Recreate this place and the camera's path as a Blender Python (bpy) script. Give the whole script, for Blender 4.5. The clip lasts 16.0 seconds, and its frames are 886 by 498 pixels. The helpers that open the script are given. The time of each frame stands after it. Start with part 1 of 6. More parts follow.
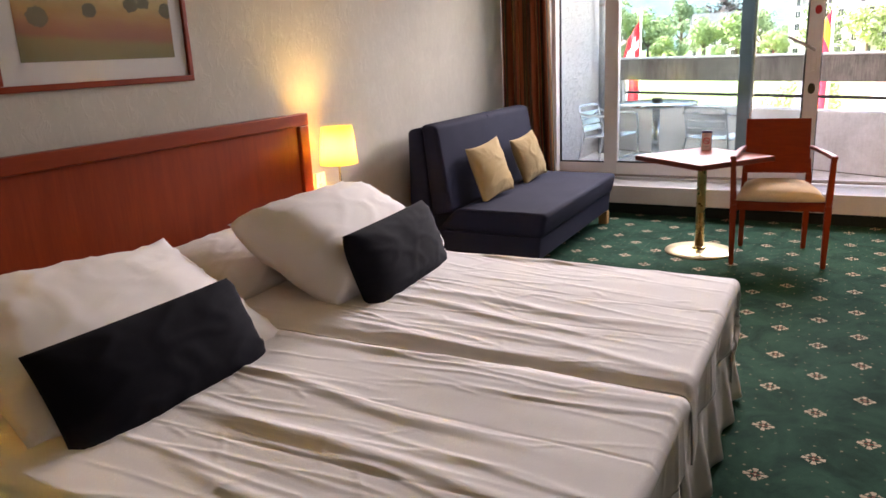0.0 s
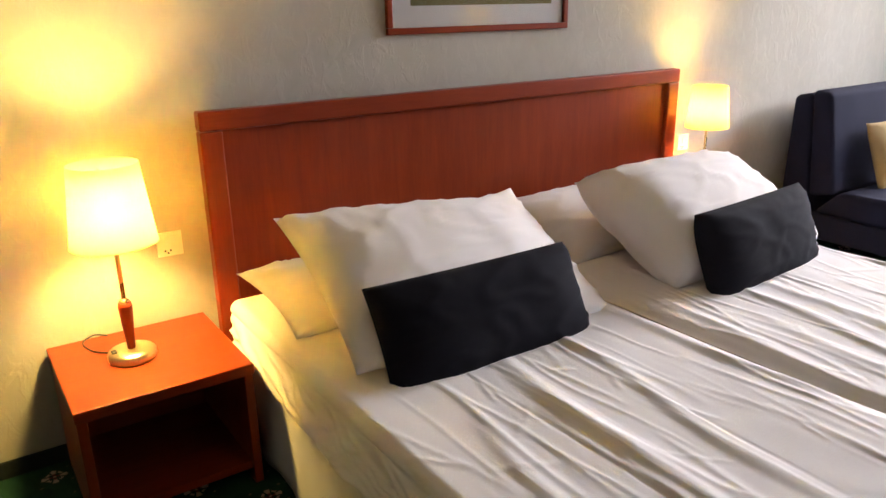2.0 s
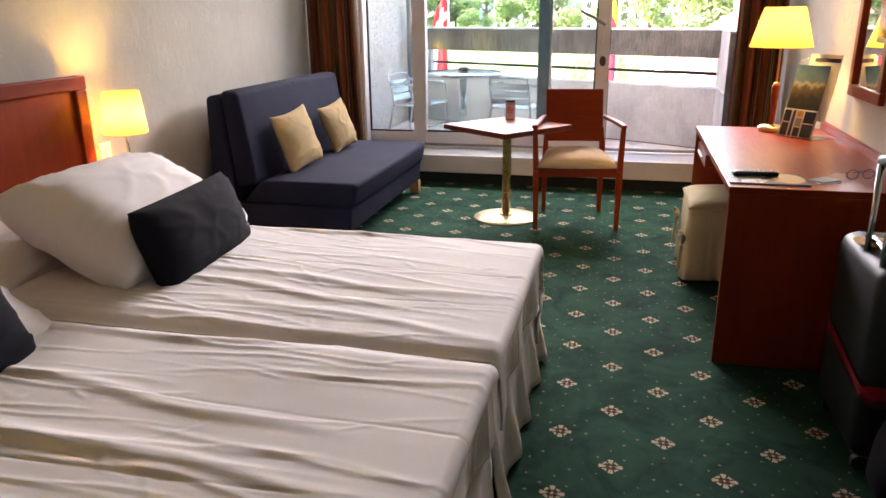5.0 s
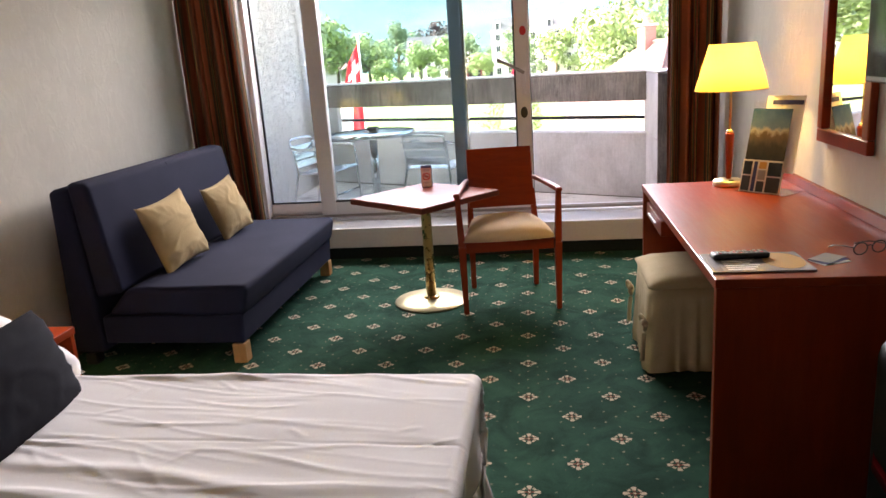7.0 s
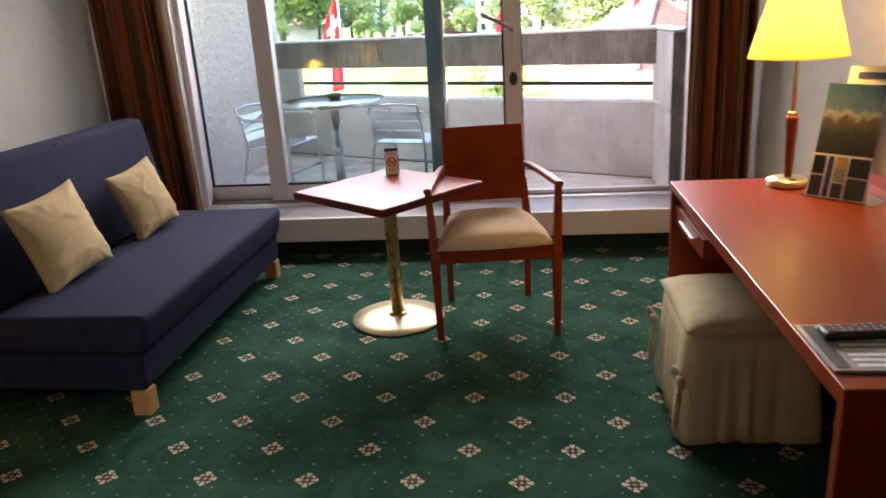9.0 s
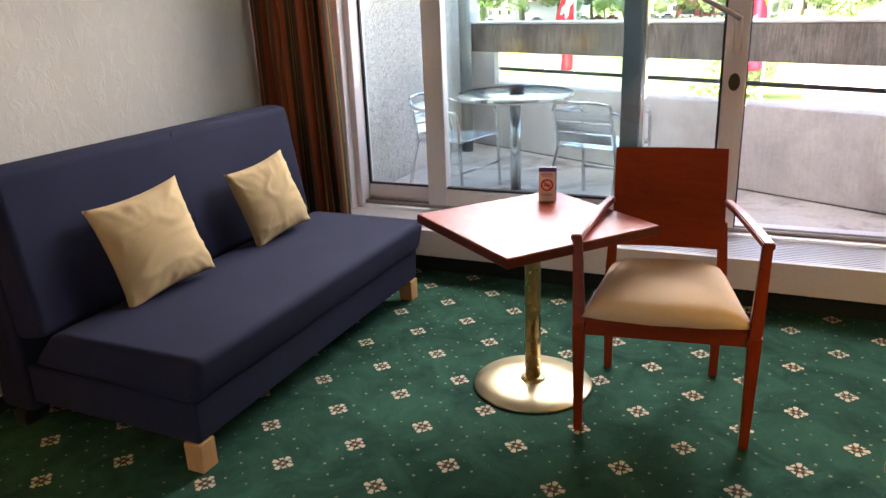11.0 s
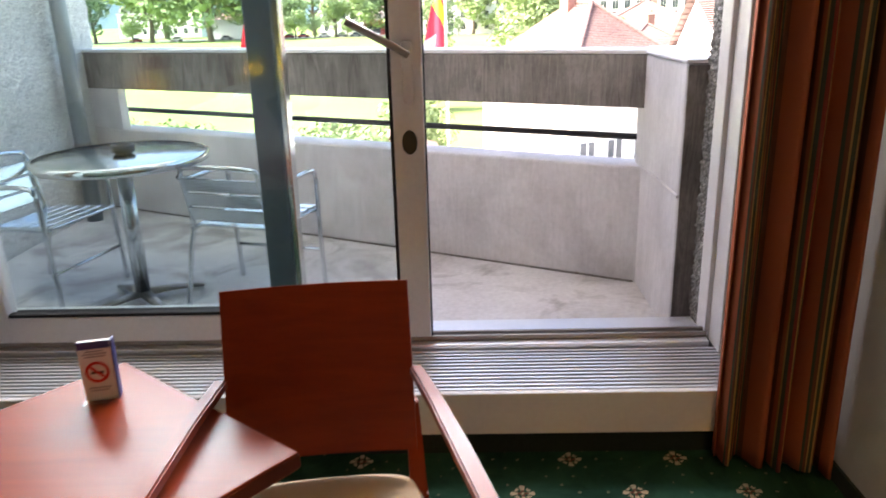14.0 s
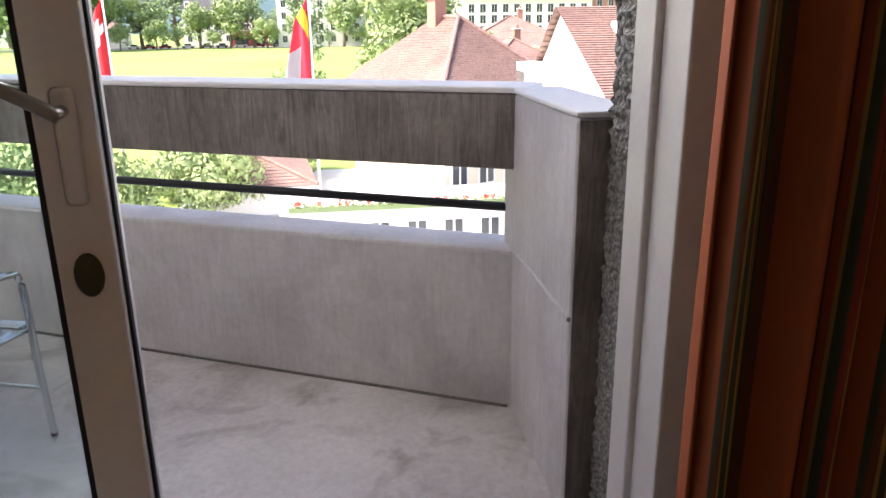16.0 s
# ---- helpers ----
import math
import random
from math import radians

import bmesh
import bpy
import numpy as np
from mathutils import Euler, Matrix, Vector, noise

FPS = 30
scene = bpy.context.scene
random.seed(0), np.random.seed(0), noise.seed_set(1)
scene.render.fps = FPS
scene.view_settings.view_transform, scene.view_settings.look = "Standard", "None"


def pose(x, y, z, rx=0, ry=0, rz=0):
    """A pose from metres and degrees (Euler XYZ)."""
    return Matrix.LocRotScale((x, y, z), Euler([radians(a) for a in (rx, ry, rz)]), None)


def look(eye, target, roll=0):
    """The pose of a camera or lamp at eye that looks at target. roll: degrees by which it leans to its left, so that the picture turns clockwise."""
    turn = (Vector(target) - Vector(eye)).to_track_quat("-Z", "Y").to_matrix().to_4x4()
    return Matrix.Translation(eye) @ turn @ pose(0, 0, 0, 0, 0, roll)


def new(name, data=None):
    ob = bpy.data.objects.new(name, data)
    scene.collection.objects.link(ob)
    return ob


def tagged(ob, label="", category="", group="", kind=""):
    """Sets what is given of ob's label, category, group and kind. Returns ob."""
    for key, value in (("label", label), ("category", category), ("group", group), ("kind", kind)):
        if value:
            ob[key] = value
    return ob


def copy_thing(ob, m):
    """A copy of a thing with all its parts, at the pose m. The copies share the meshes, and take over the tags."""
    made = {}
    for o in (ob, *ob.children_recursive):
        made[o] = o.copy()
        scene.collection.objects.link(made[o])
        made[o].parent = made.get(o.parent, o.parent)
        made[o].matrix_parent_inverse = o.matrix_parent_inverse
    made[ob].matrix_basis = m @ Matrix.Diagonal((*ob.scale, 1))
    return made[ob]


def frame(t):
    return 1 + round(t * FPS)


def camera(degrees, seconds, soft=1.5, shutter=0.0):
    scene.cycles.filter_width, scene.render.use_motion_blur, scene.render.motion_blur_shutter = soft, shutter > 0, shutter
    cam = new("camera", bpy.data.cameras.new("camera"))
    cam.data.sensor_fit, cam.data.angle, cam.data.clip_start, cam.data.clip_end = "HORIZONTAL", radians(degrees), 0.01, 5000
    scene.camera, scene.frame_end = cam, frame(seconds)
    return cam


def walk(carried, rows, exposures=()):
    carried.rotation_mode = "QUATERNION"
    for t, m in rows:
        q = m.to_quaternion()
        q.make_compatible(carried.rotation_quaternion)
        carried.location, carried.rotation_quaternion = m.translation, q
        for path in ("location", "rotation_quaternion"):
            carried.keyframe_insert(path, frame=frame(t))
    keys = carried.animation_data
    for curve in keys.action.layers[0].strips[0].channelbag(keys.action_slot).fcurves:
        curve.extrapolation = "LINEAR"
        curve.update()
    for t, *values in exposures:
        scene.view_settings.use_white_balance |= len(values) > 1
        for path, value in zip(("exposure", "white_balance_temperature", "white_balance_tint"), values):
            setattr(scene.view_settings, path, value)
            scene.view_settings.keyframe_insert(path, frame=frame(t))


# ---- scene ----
cam = camera(61.8, 16.0, shutter=0.2)
PATH = [
    (0, (0.142, 0.148, 1.421), (-0.779, 1.846, 0.906), -2.7),
    (0.5, (0.107, 0.246, 1.397), (-0.952, 1.839, 0.814), -3.0),
    (1, (0.119, 0.331, 1.461), (-1.254, 1.67, 0.893), -0.8),
    (1.5, (0.08, 0.342, 1.475), (-1.458, 1.447, 0.834), -0.6),
    (2, (0.035, 0.3, 1.451), (-1.539, 1.363, 0.825), -1.0),
    (2.5, (0.026, 0.278, 1.433), (-1.496, 1.405, 0.789), -0.2),
    (3, (0.035, 0.239, 1.397), (-1.304, 1.547, 0.692), 0.2),
    (3.5, (0.119, 0.171, 1.397), (-0.991, 1.673, 0.681), -1.1),
    (4, (0.141, 0.164, 1.392), (-0.762, 1.791, 0.657), -1.5),
    (4.5, (0.156, 0.193, 1.393), (-0.502, 1.962, 0.731), -1.5),
    (5, (0.14, 0.251, 1.4), (-0.319, 2.101, 0.794), -0.6),
    (7.5, (0.049, 1.288, 1.434), (-0.177, 3.213, 0.942), -4.2),
    (8, (0.127, 1.512, 1.426), (0.046, 3.448, 0.931), -1.9),
    (8.5, (0.078, 1.793, 1.423), (-0.008, 3.739, 0.971), -2.4),
    (9, (0.003, 2.003, 1.422), (-0.233, 3.895, 0.816), -3.5),
    (9.5, (0.065, 2.314, 1.449), (-0.594, 4.128, 0.924), -0.7),
    (10, (0.086, 2.557, 1.435), (-0.709, 4.289, 0.828), -2.2),
    (12.5, (0.14, 3.296, 1.412), (-0.526, 5.064, 0.758), -1.6),
    (13, (0.048, 3.54, 1.395), (-0.253, 5.405, 0.737), -1.3),
    (13.5, (0.052, 3.868, 1.4), (-0.163, 5.75, 0.759), -2.3),
    (14, (0.093, 4.214, 1.434), (0.039, 6.117, 0.821), -1.6),
    (14.5, (0.086, 4.572, 1.449), (0.311, 6.485, 0.91), -2.2),
    (15, (0.156, 4.852, 1.433), (0.484, 6.75, 0.891), -2.9),
    (15.5, (0.299, 5.144, 1.452), (0.558, 7.041, 0.876), -0.5),
    (16, (0.373, 5.369, 1.443), (0.645, 7.261, 0.854), -0.7),
]
EXPOSURES = [
    (0.0, 3.2, 7050, 25), (1.0, 3.5, 7150, 25), (1.5, 3.55, 6850, 22), (2.0, 3.6, 6550, 19), (2.5, 3.6, 6450, 17), (3.0, 3.65, 6200, 14), (3.5, 3.65, 6350, 16), (5.0, 3.25, 7000, 24),
    (7.5, 2.95, 6850, 21), (9.0, 2.75, 6850, 21), (10.0, 2.95, 6850, 20), (12.5, 3.2, 6850, 20),
    (13.5, 2.85, 6800, 18), (14.5, 2.45, 6750, 17), (15.5, 2.05, 6750, 17), (16.0, 1.8, 6750, 17),
]
walk(cam, [(t, look(eye, target, roll)) for t, eye, target, roll in PATH], EXPOSURES)

# ---- light ----
world = bpy.data.worlds.new("sky")
scene.world = world
world.use_nodes = True
wn = world.node_tree.nodes
sky = wn.new("ShaderNodeTexSky")
sky.sky_type = "NISHITA"
sky.sun_disc = False
sky.sun_elevation = radians(48)
sky.sun_rotation = radians(-98)
sky.air_density, sky.dust_density, sky.ozone_density = 1.0, 4.0, 1.0
wn["Background"].inputs["Strength"].default_value = 0.15
world.node_tree.links.new(sky.outputs[0], wn["Background"].inputs["Color"])


def lamp(name, kind, m, energy, color, **rest):
    data = bpy.data.lights.new(name, kind)
    data.energy, data.color = energy, color
    if kind == "SUN":
        data.angle = rest["angle"]
    elif kind == "AREA":
        data.shape, data.size, data.size_y = "RECTANGLE", rest["size"], rest["size_y"]
        data.spread = rest["spread"]
    else:
        data.shadow_soft_size = rest["radius"]
    ob = new(name, data)
    ob.matrix_world = m
    return ob


SUN_FROM = Vector((-0.66, -0.10, 0.76))
lamp("sun", "SUN", look(SUN_FROM, (0, 0, 0)), 3.5, (1.0, 0.96, 0.9), angle=radians(12))
# added fill lamp, boosts the sky light between the parapet and the slab above
lamp("window_daylight", "AREA", look((-0.75, 7.85, 2.35), (-1.1, 2.0, 0.5)), 21, (0.95, 0.96, 1.0), size=3.3, size_y=0.7, spread=radians(95))
WARM = (1.0, 0.69, 0.18)


# ---- materials ----
class Nodes:
    """A small helper round a material's node tree."""

    def __init__(self, name):
        self.mat = bpy.data.materials.new(name)
        self.mat.use_nodes = True
        self.tree = self.mat.node_tree
        self.bsdf = self.tree.nodes["Principled BSDF"]

    def link(self, value, socket):
        if isinstance(value, bpy.types.NodeSocket):
            self.tree.links.new(value, socket)
        elif isinstance(value, (tuple, list)) and len(value) == 3 and socket.type == "RGBA":
            socket.default_value = (*value, 1)
        else:
            socket.default_value = value

    def node(self, kind, ins=None, operation="", clamp=False, blend=""):
        n = self.tree.nodes.new(kind)
        if operation:
            n.operation, n.use_clamp = operation, clamp
        if blend:
            n.data_type, n.blend_type = "RGBA", blend
        for k, v in (ins or {}).items():
            self.link(v, n.inputs[k])
        return n

    def math(self, op, a, b=0.0, c=0.0, clamp=False):
        return self.node("ShaderNodeMath", {0: a, 1: b, 2: c}, operation=op, clamp=clamp).outputs[0]

    def mix(self, f, a, b, blend="MIX"):
        n = self.node("ShaderNodeMix", {0: f}, blend=blend)
        self.link(a, n.inputs[6])
        self.link(b, n.inputs[7])
        return n.outputs[2]

    def place(self):
        return self.node("ShaderNodeNewGeometry").outputs["Position"]

    def scaled(self, vec, s):
        return self.node("ShaderNodeMapping", {"Vector": vec, "Scale": s}).outputs[0]

    def noise(self, vec, scale, detail=4.0, rough=0.55, distort=0.0):
        return self.node("ShaderNodeTexNoise", {"Vector": vec, "Scale": scale, "Detail": detail, "Roughness": rough, "Distortion": distort}).outputs[0]

    def ramp(self, f, stops, mode="LINEAR"):
        n = self.node("ShaderNodeValToRGB", {0: f})
        n.color_ramp.interpolation = mode
        el = n.color_ramp.elements
        while len(el) < len(stops):
            el.new(0.5)
        for e, (p, c) in zip(el, stops):
            e.position, e.color = p, ((*c, 1) if isinstance(c, tuple) else (c, c, c, 1))
        return n.outputs[0]

    def rnd(self):
        return self.node("ShaderNodeObjectInfo").outputs["Random"]

    def island(self):
        return self.node("ShaderNodeNewGeometry").outputs["Random Per Island"]

    def bump(self, height, strength, dist):
        n = self.node("ShaderNodeBump", {"Height": height, "Strength": strength, "Distance": dist})
        self.tree.links.new(n.outputs[0], self.bsdf.inputs["Normal"])
        return self

    def finish(self, color, rough=0.5, metal=0.0, **more):
        self.link(color, self.bsdf.inputs["Base Color"])
        self.link(rough, self.bsdf.inputs["Roughness"])
        self.link(metal, self.bsdf.inputs["Metallic"])
        for k, v in more.items():
            self.link(v, self.bsdf.inputs[k.replace("_", " ")])
        return self.mat


def mottled(name, c1, c2, rough, big=3.0, fine=60.0, bump=0.2, dist=0.002, metal=0.0, bscale=None, **more):
    n = Nodes(name)
    p = n.place()
    a = n.noise(p, big, 3)
    b = n.noise(p, fine, 4)
    f = n.math("MULTIPLY_ADD", b, 0.5, n.math("MULTIPLY", a, 0.5))
    f = n.ramp(f, [(0.3, 0.0), (0.7, 1.0)])
    if bump:
        n.bump(n.noise(p, bscale or fine, 5), bump, dist)
    r = n.math("MULTIPLY_ADD", a, 0.16, rough - 0.08)
    return n.finish(n.mix(f, c1, c2), r, metal, **more)


def wood(name, dark, light, grain, rough=0.35, coat=0.0):
    """grain: scale of the noise along x, y and z; small along the grain."""
    n = Nodes(name)
    p = n.scaled(n.place(), grain)
    a = n.noise(p, 1.0, 6, 0.6, 0.6)
    b = n.noise(p, 5.0, 4, 0.6)
    big = n.noise(n.place(), 2.2, 2)
    f = n.math("MULTIPLY_ADD", b, 0.35, n.math("MULTIPLY", a, 0.65))
    f = n.math("MULTIPLY_ADD", n.math("SUBTRACT", big, 0.5), 0.35, f)
    f = n.ramp(f, [(0.22, 0.0), (0.8, 1.0)])
    n.bump(f, 0.03, 0.001)
    return n.finish(n.mix(f, dark, light), n.math("MULTIPLY_ADD", b, 0.15, rough - 0.07), Coat_Weight=coat, Coat_Roughness=0.2, Specular_IOR_Level=0.19)


def fabric(name, c1, c2, weave=900.0, rough=0.9, bump=0.35, big=6.0, sheen=0.03):
    n = Nodes(name)
    p = n.place()
    a = n.noise(p, big, 3)
    b = n.noise(p, weave, 2)
    f = n.math("MULTIPLY_ADD", b, 0.55, n.math("MULTIPLY", a, 0.45))
    n.bump(b, bump, 0.0006)
    return n.finish(n.mix(n.ramp(f, [(0.3, 0.0), (0.7, 1.0)]), c1, c2), rough, Sheen_Weight=sheen, Sheen_Roughness=0.5, Specular_IOR_Level=0.12)


def metal(name, c, rough, brushed=0.0):
    n = Nodes(name)
    p = n.place()
    a = n.noise(p, 14, 4)
    b = n.noise(p, 300, 2)
    n.bump(b, 0.04 + brushed, 0.0004)
    return n.finish(n.mix(n.math("MULTIPLY", a, 0.5), c, tuple(x * 0.75 for x in c)), n.math("MULTIPLY_ADD", a, 0.2, rough - 0.1), 1.0)


def glass(name, tint=(0.925, 0.975, 0.968), rough=0.0):
    n = Nodes(name)
    clear = n.node("ShaderNodeBsdfTransparent", {"Color": tint})
    shine = n.node("ShaderNodeBsdfGlossy", {"Color": (1, 1, 1), "Roughness": rough})
    facing = n.node("ShaderNodeLayerWeight", {"Blend": 0.5}).outputs["Facing"]
    f = n.math("MULTIPLY_ADD", n.math("POWER", facing, 5.0), 0.92, 0.02)
    mixed = n.node("ShaderNodeMixShader", {0: f, 1: clear.outputs[0], 2: shine.outputs[0]})
    n.tree.links.new(mixed.outputs[0], n.tree.nodes["Material Output"].inputs[0])
    return n.mat


def plain(name, c, rough=0.5, metal_=0.0, **more):
    n = Nodes(name)
    a = n.noise(n.place(), 25, 3)
    return n.finish(n.mix(a, tuple(x * 0.88 for x in c), tuple(min(1, x * 1.08) for x in c)), n.math("MULTIPLY_ADD", a, 0.14, rough - 0.07), metal_, **more)


def carpet_material():
    n = Nodes("carpet_green")
    p = n.place()
    s = n.node("ShaderNodeSeparateXYZ", {0: p})
    x, y = s.outputs[0], s.outputs[1]
    xs = n.math("MULTIPLY_ADD", n.math("SUBTRACT", y, 4.899), 0.0187, x)
    gx = n.math("DIVIDE", n.math("SUBTRACT", xs, 0.114), 0.348)
    gy = n.math("DIVIDE", n.math("SUBTRACT", y, 3.466), 0.361)

    def cell(a, off, size):
        f = n.math("FRACT", n.math("ADD", a, off))
        return n.math("MULTIPLY", n.math("SUBTRACT", f, 0.5), size)

    wob = n.math("MULTIPLY", n.math("SUBTRACT", n.noise(p, 220, 2), 0.5), 0.012)

    def motif(off):
        u, v = cell(gx, off, 0.348), cell(gy, off, 0.3583)
        r = n.math("ADD", n.math("SQRT", n.math("ADD", n.math("MULTIPLY", u, u), n.math("MULTIPLY", v, v))), wob)
        th = n.math("ARCTAN2", v, u)
        c8 = n.math("COSINE", n.math("MULTIPLY", th, 8.0))
        c4 = n.math("COSINE", n.math("MULTIPLY", th, 4.0))
        rad = n.math("MULTIPLY_ADD", c4, 0.005, 0.034)
        inner = n.math("MULTIPLY_ADD", c4, -0.005, 0.0165)
        petal = n.math("MULTIPLY", n.math("LESS_THAN", r, rad), n.math("GREATER_THAN", c8, -0.62))
        star = n.math("MULTIPLY", petal, n.math("GREATER_THAN", r, inner))
        cross = n.math("LESS_THAN", r, n.math("MULTIPLY_ADD", c4, 0.006, 0.0125))
        heart = n.math("LESS_THAN", r, 0.0045)
        return star, cross, heart

    m1, m2 = motif(0.5), motif(0.0)
    star, cross, heart = (n.math("MAXIMUM", a, b) for a, b in zip(m1, m2))
    wx = n.math("MULTIPLY", n.math("SUBTRACT", n.noise(p, 9, 1), 0.5), 1.1)
    d1 = n.math("FRACT", n.math("MULTIPLY_ADD", n.math("MULTIPLY_ADD", wx, 0.12, gx), 4.0, n.math("MULTIPLY_ADD", gy, 4.0, 0.5)))
    d2 = n.math("FRACT", n.math("MULTIPLY_ADD", gx, 4.0, n.math("MULTIPLY_ADD", gy, -4.0, 0.5)))
    q1, q2 = n.math("SUBTRACT", d1, 0.5), n.math("SUBTRACT", d2, 0.5)
    dot = n.math("LESS_THAN", n.math("ADD", n.math("MULTIPLY", q1, q1), n.math("MULTIPLY", q2, q2)), 0.0075)
    thin = n.math("GREATER_THAN", n.noise(p, 26, 1), 0.52)
    dot = n.math("MULTIPLY", dot, thin)
    pile = n.noise(p, 420, 3)
    big = n.noise(p, 4.5, 5, 0.68, 0.8)
    f = n.ramp(n.math("MULTIPLY_ADD", pile, 0.45, n.math("MULTIPLY", big, 0.55)), [(0.34, 0.0), (0.66, 1.0)])
    green = n.mix(f, (0.004, 0.019, 0.012), (0.031, 0.098, 0.061))
    col = n.mix(n.math("MULTIPLY", dot, 0.5), green, (0.30, 0.28, 0.18))
    col = n.mix(n.math("MULTIPLY", star, 0.92), col, (0.55, 0.44, 0.31))
    col = n.mix(n.math("MULTIPLY", cross, 0.85), col, (0.16, 0.045, 0.03))
    col = n.mix(heart, col, (0.5, 0.42, 0.28))
    n.bump(pile, 0.6, 0.004)
    return n.finish(col, 0.95, Specular_IOR_Level=0.08)


def stripe_material():
    n = Nodes("curtain_stripes")
    uv = n.node("ShaderNodeTexCoord").outputs["UV"]
    s = n.node("ShaderNodeSeparateXYZ", {0: uv})
    f = n.math("FRACT", n.math("MULTIPLY", s.outputs[0], 1.0))
    rust, brown, green, gold, wine = (0.36, 0.09, 0.035), (0.14, 0.05, 0.024), (0.040, 0.055, 0.032), (0.36, 0.20, 0.065), (0.20, 0.028, 0.018)
    stops = [(0.0, rust), (0.34, green), (0.38, brown), (0.43, gold), (0.46, green), (0.51, gold), (0.54, brown), (0.62, rust), (0.68, gold), (0.71, green), (0.78, wine), (0.84, gold), (0.87, green), (0.93, brown)]
    c = n.ramp(f, stops, "CONSTANT")
    w = n.noise(n.place(), 700, 2)
    c = n.mix(n.math("MULTIPLY", w, 0.35), c, (0.10, 0.05, 0.03))
    n.bump(w, 0.3, 0.0006)
    return n.finish(c, 0.85, Specular_IOR_Level=0.15)


def plaster_material():
    n = Nodes("wall_plaster")
    p = n.place()
    lumps = n.noise(n.scaled(p, (1.0, 1.0, 0.7)), 17, 6, 0.62, 0.6)
    fine = n.noise(p, 160, 3)
    big = n.noise(p, 1.6, 4)
    h = n.math("MULTIPLY_ADD", fine, 0.25, n.ramp(lumps, [(0.50, 0.0), (0.60, 1.0)]))
    n.bump(h, 0.22, 0.003)
    f = n.ramp(n.math("MULTIPLY_ADD", lumps, 0.4, n.math("MULTIPLY", big, 0.6)), [(0.3, 0.0), (0.7, 1.0)])
    return n.finish(n.mix(f, (0.43, 0.40, 0.335), (0.54, 0.505, 0.43)), 0.85)


def concrete_material(name, c1, c2, streak=0.0, dirt=0.0):
    n = Nodes(name)
    p = n.place()
    big = n.noise(p, 1.8, 5, 0.6)
    fine = n.noise(p, 45, 5, 0.6)
    run = n.noise(n.scaled(p, (30.0, 30.0, 3.4)), 1.0, 6, 0.75, 1.4)
    run = n.math("MULTIPLY_ADD", n.math("SUBTRACT", n.noise(p, 3.5, 4), 0.5), 0.7, run)
    f = n.math("MULTIPLY_ADD", fine, 0.35, n.math("MULTIPLY", big, 0.65))
    c = n.mix(n.ramp(f, [(0.34, 0.0), (0.66, 1.0)]), c1, c2)
    c = n.mix(n.math("MULTIPLY", n.ramp(run, [(0.38, 0.0), (0.68, 1.0)]), streak), c, tuple(v * 0.42 for v in c1))
    stain = n.ramp(n.noise(p, 2.6, 6, 0.62, 0.8), [(0.50, 0.0), (0.66, 1.0)])
    c = n.mix(n.math("MULTIPLY", stain, dirt), c, (0.15, 0.13, 0.115))
    n.bump(n.noise(p, 90, 5), 0.3, 0.003)
    return n.finish(c, 0.9)


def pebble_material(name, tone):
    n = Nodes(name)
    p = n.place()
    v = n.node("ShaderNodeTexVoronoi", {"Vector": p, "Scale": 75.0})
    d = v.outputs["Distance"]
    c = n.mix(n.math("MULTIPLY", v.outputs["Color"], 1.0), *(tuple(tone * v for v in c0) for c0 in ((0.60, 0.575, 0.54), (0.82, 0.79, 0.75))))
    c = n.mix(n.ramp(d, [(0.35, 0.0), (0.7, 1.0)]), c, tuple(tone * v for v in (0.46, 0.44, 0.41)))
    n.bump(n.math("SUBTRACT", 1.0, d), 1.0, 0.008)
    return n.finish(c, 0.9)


def print_material():
    """A painted landscape: ochre and rust fields, a green slope and dark round trees."""
    n = Nodes("landscape_print")
    s = n.node("ShaderNodeSeparateXYZ", {0: n.node("ShaderNodeTexCoord").outputs["UV"]})
    u, v = s.outputs[0], s.outputs[1]
    uv = n.node("ShaderNodeTexCoord").outputs["UV"]
    w = n.math("MULTIPLY", n.math("SUBTRACT", n.noise(uv, 3, 4), 0.5), 0.22)
    slope = n.math("MULTIPLY_ADD", u, 0.10, n.math("MULTIPLY_ADD", v, 1.5, w))
    c = n.ramp(slope, [(0.0, (0.16, 0.17, 0.05)), (0.22, (0.24, 0.19, 0.04)), (0.30, (0.32, 0.10, 0.03)), (0.42, (0.40, 0.14, 0.04)), (0.55, (0.50, 0.28, 0.06)), (0.66, (0.62, 0.47, 0.17)), (0.78, (0.66, 0.55, 0.26)), (0.95, (0.62, 0.60, 0.42))])
    c = n.mix(n.math("MULTIPLY", n.noise(uv, 18, 5), 0.35), c, (0.30, 0.16, 0.05))
    tree = 0.0
    for tu, tv, r in ((0.13, 0.30, 0.062), (0.44, 0.35, 0.045), (0.72, 0.40, 0.05), (0.81, 0.42, 0.045), (0.97, 0.36, 0.05), (0.30, 0.62, 0.05), (0.62, 0.66, 0.06)):
        du = n.math("SUBTRACT", u, tu)
        dv = n.math("MULTIPLY", n.math("SUBTRACT", v, tv), 0.9)
        d = n.math("SQRT", n.math("ADD", n.math("MULTIPLY", du, du), n.math("MULTIPLY", dv, dv)))
        d = n.math("MULTIPLY_ADD", n.math("SUBTRACT", n.noise(uv, 30, 2), 0.5), 0.05, d)
        tree = n.math("MAXIMUM", tree, n.math("LESS_THAN", d, r))
    return n.finish(n.mix(n.math("MULTIPLY", tree, 0.85), c, (0.045, 0.06, 0.025)), 0.6)


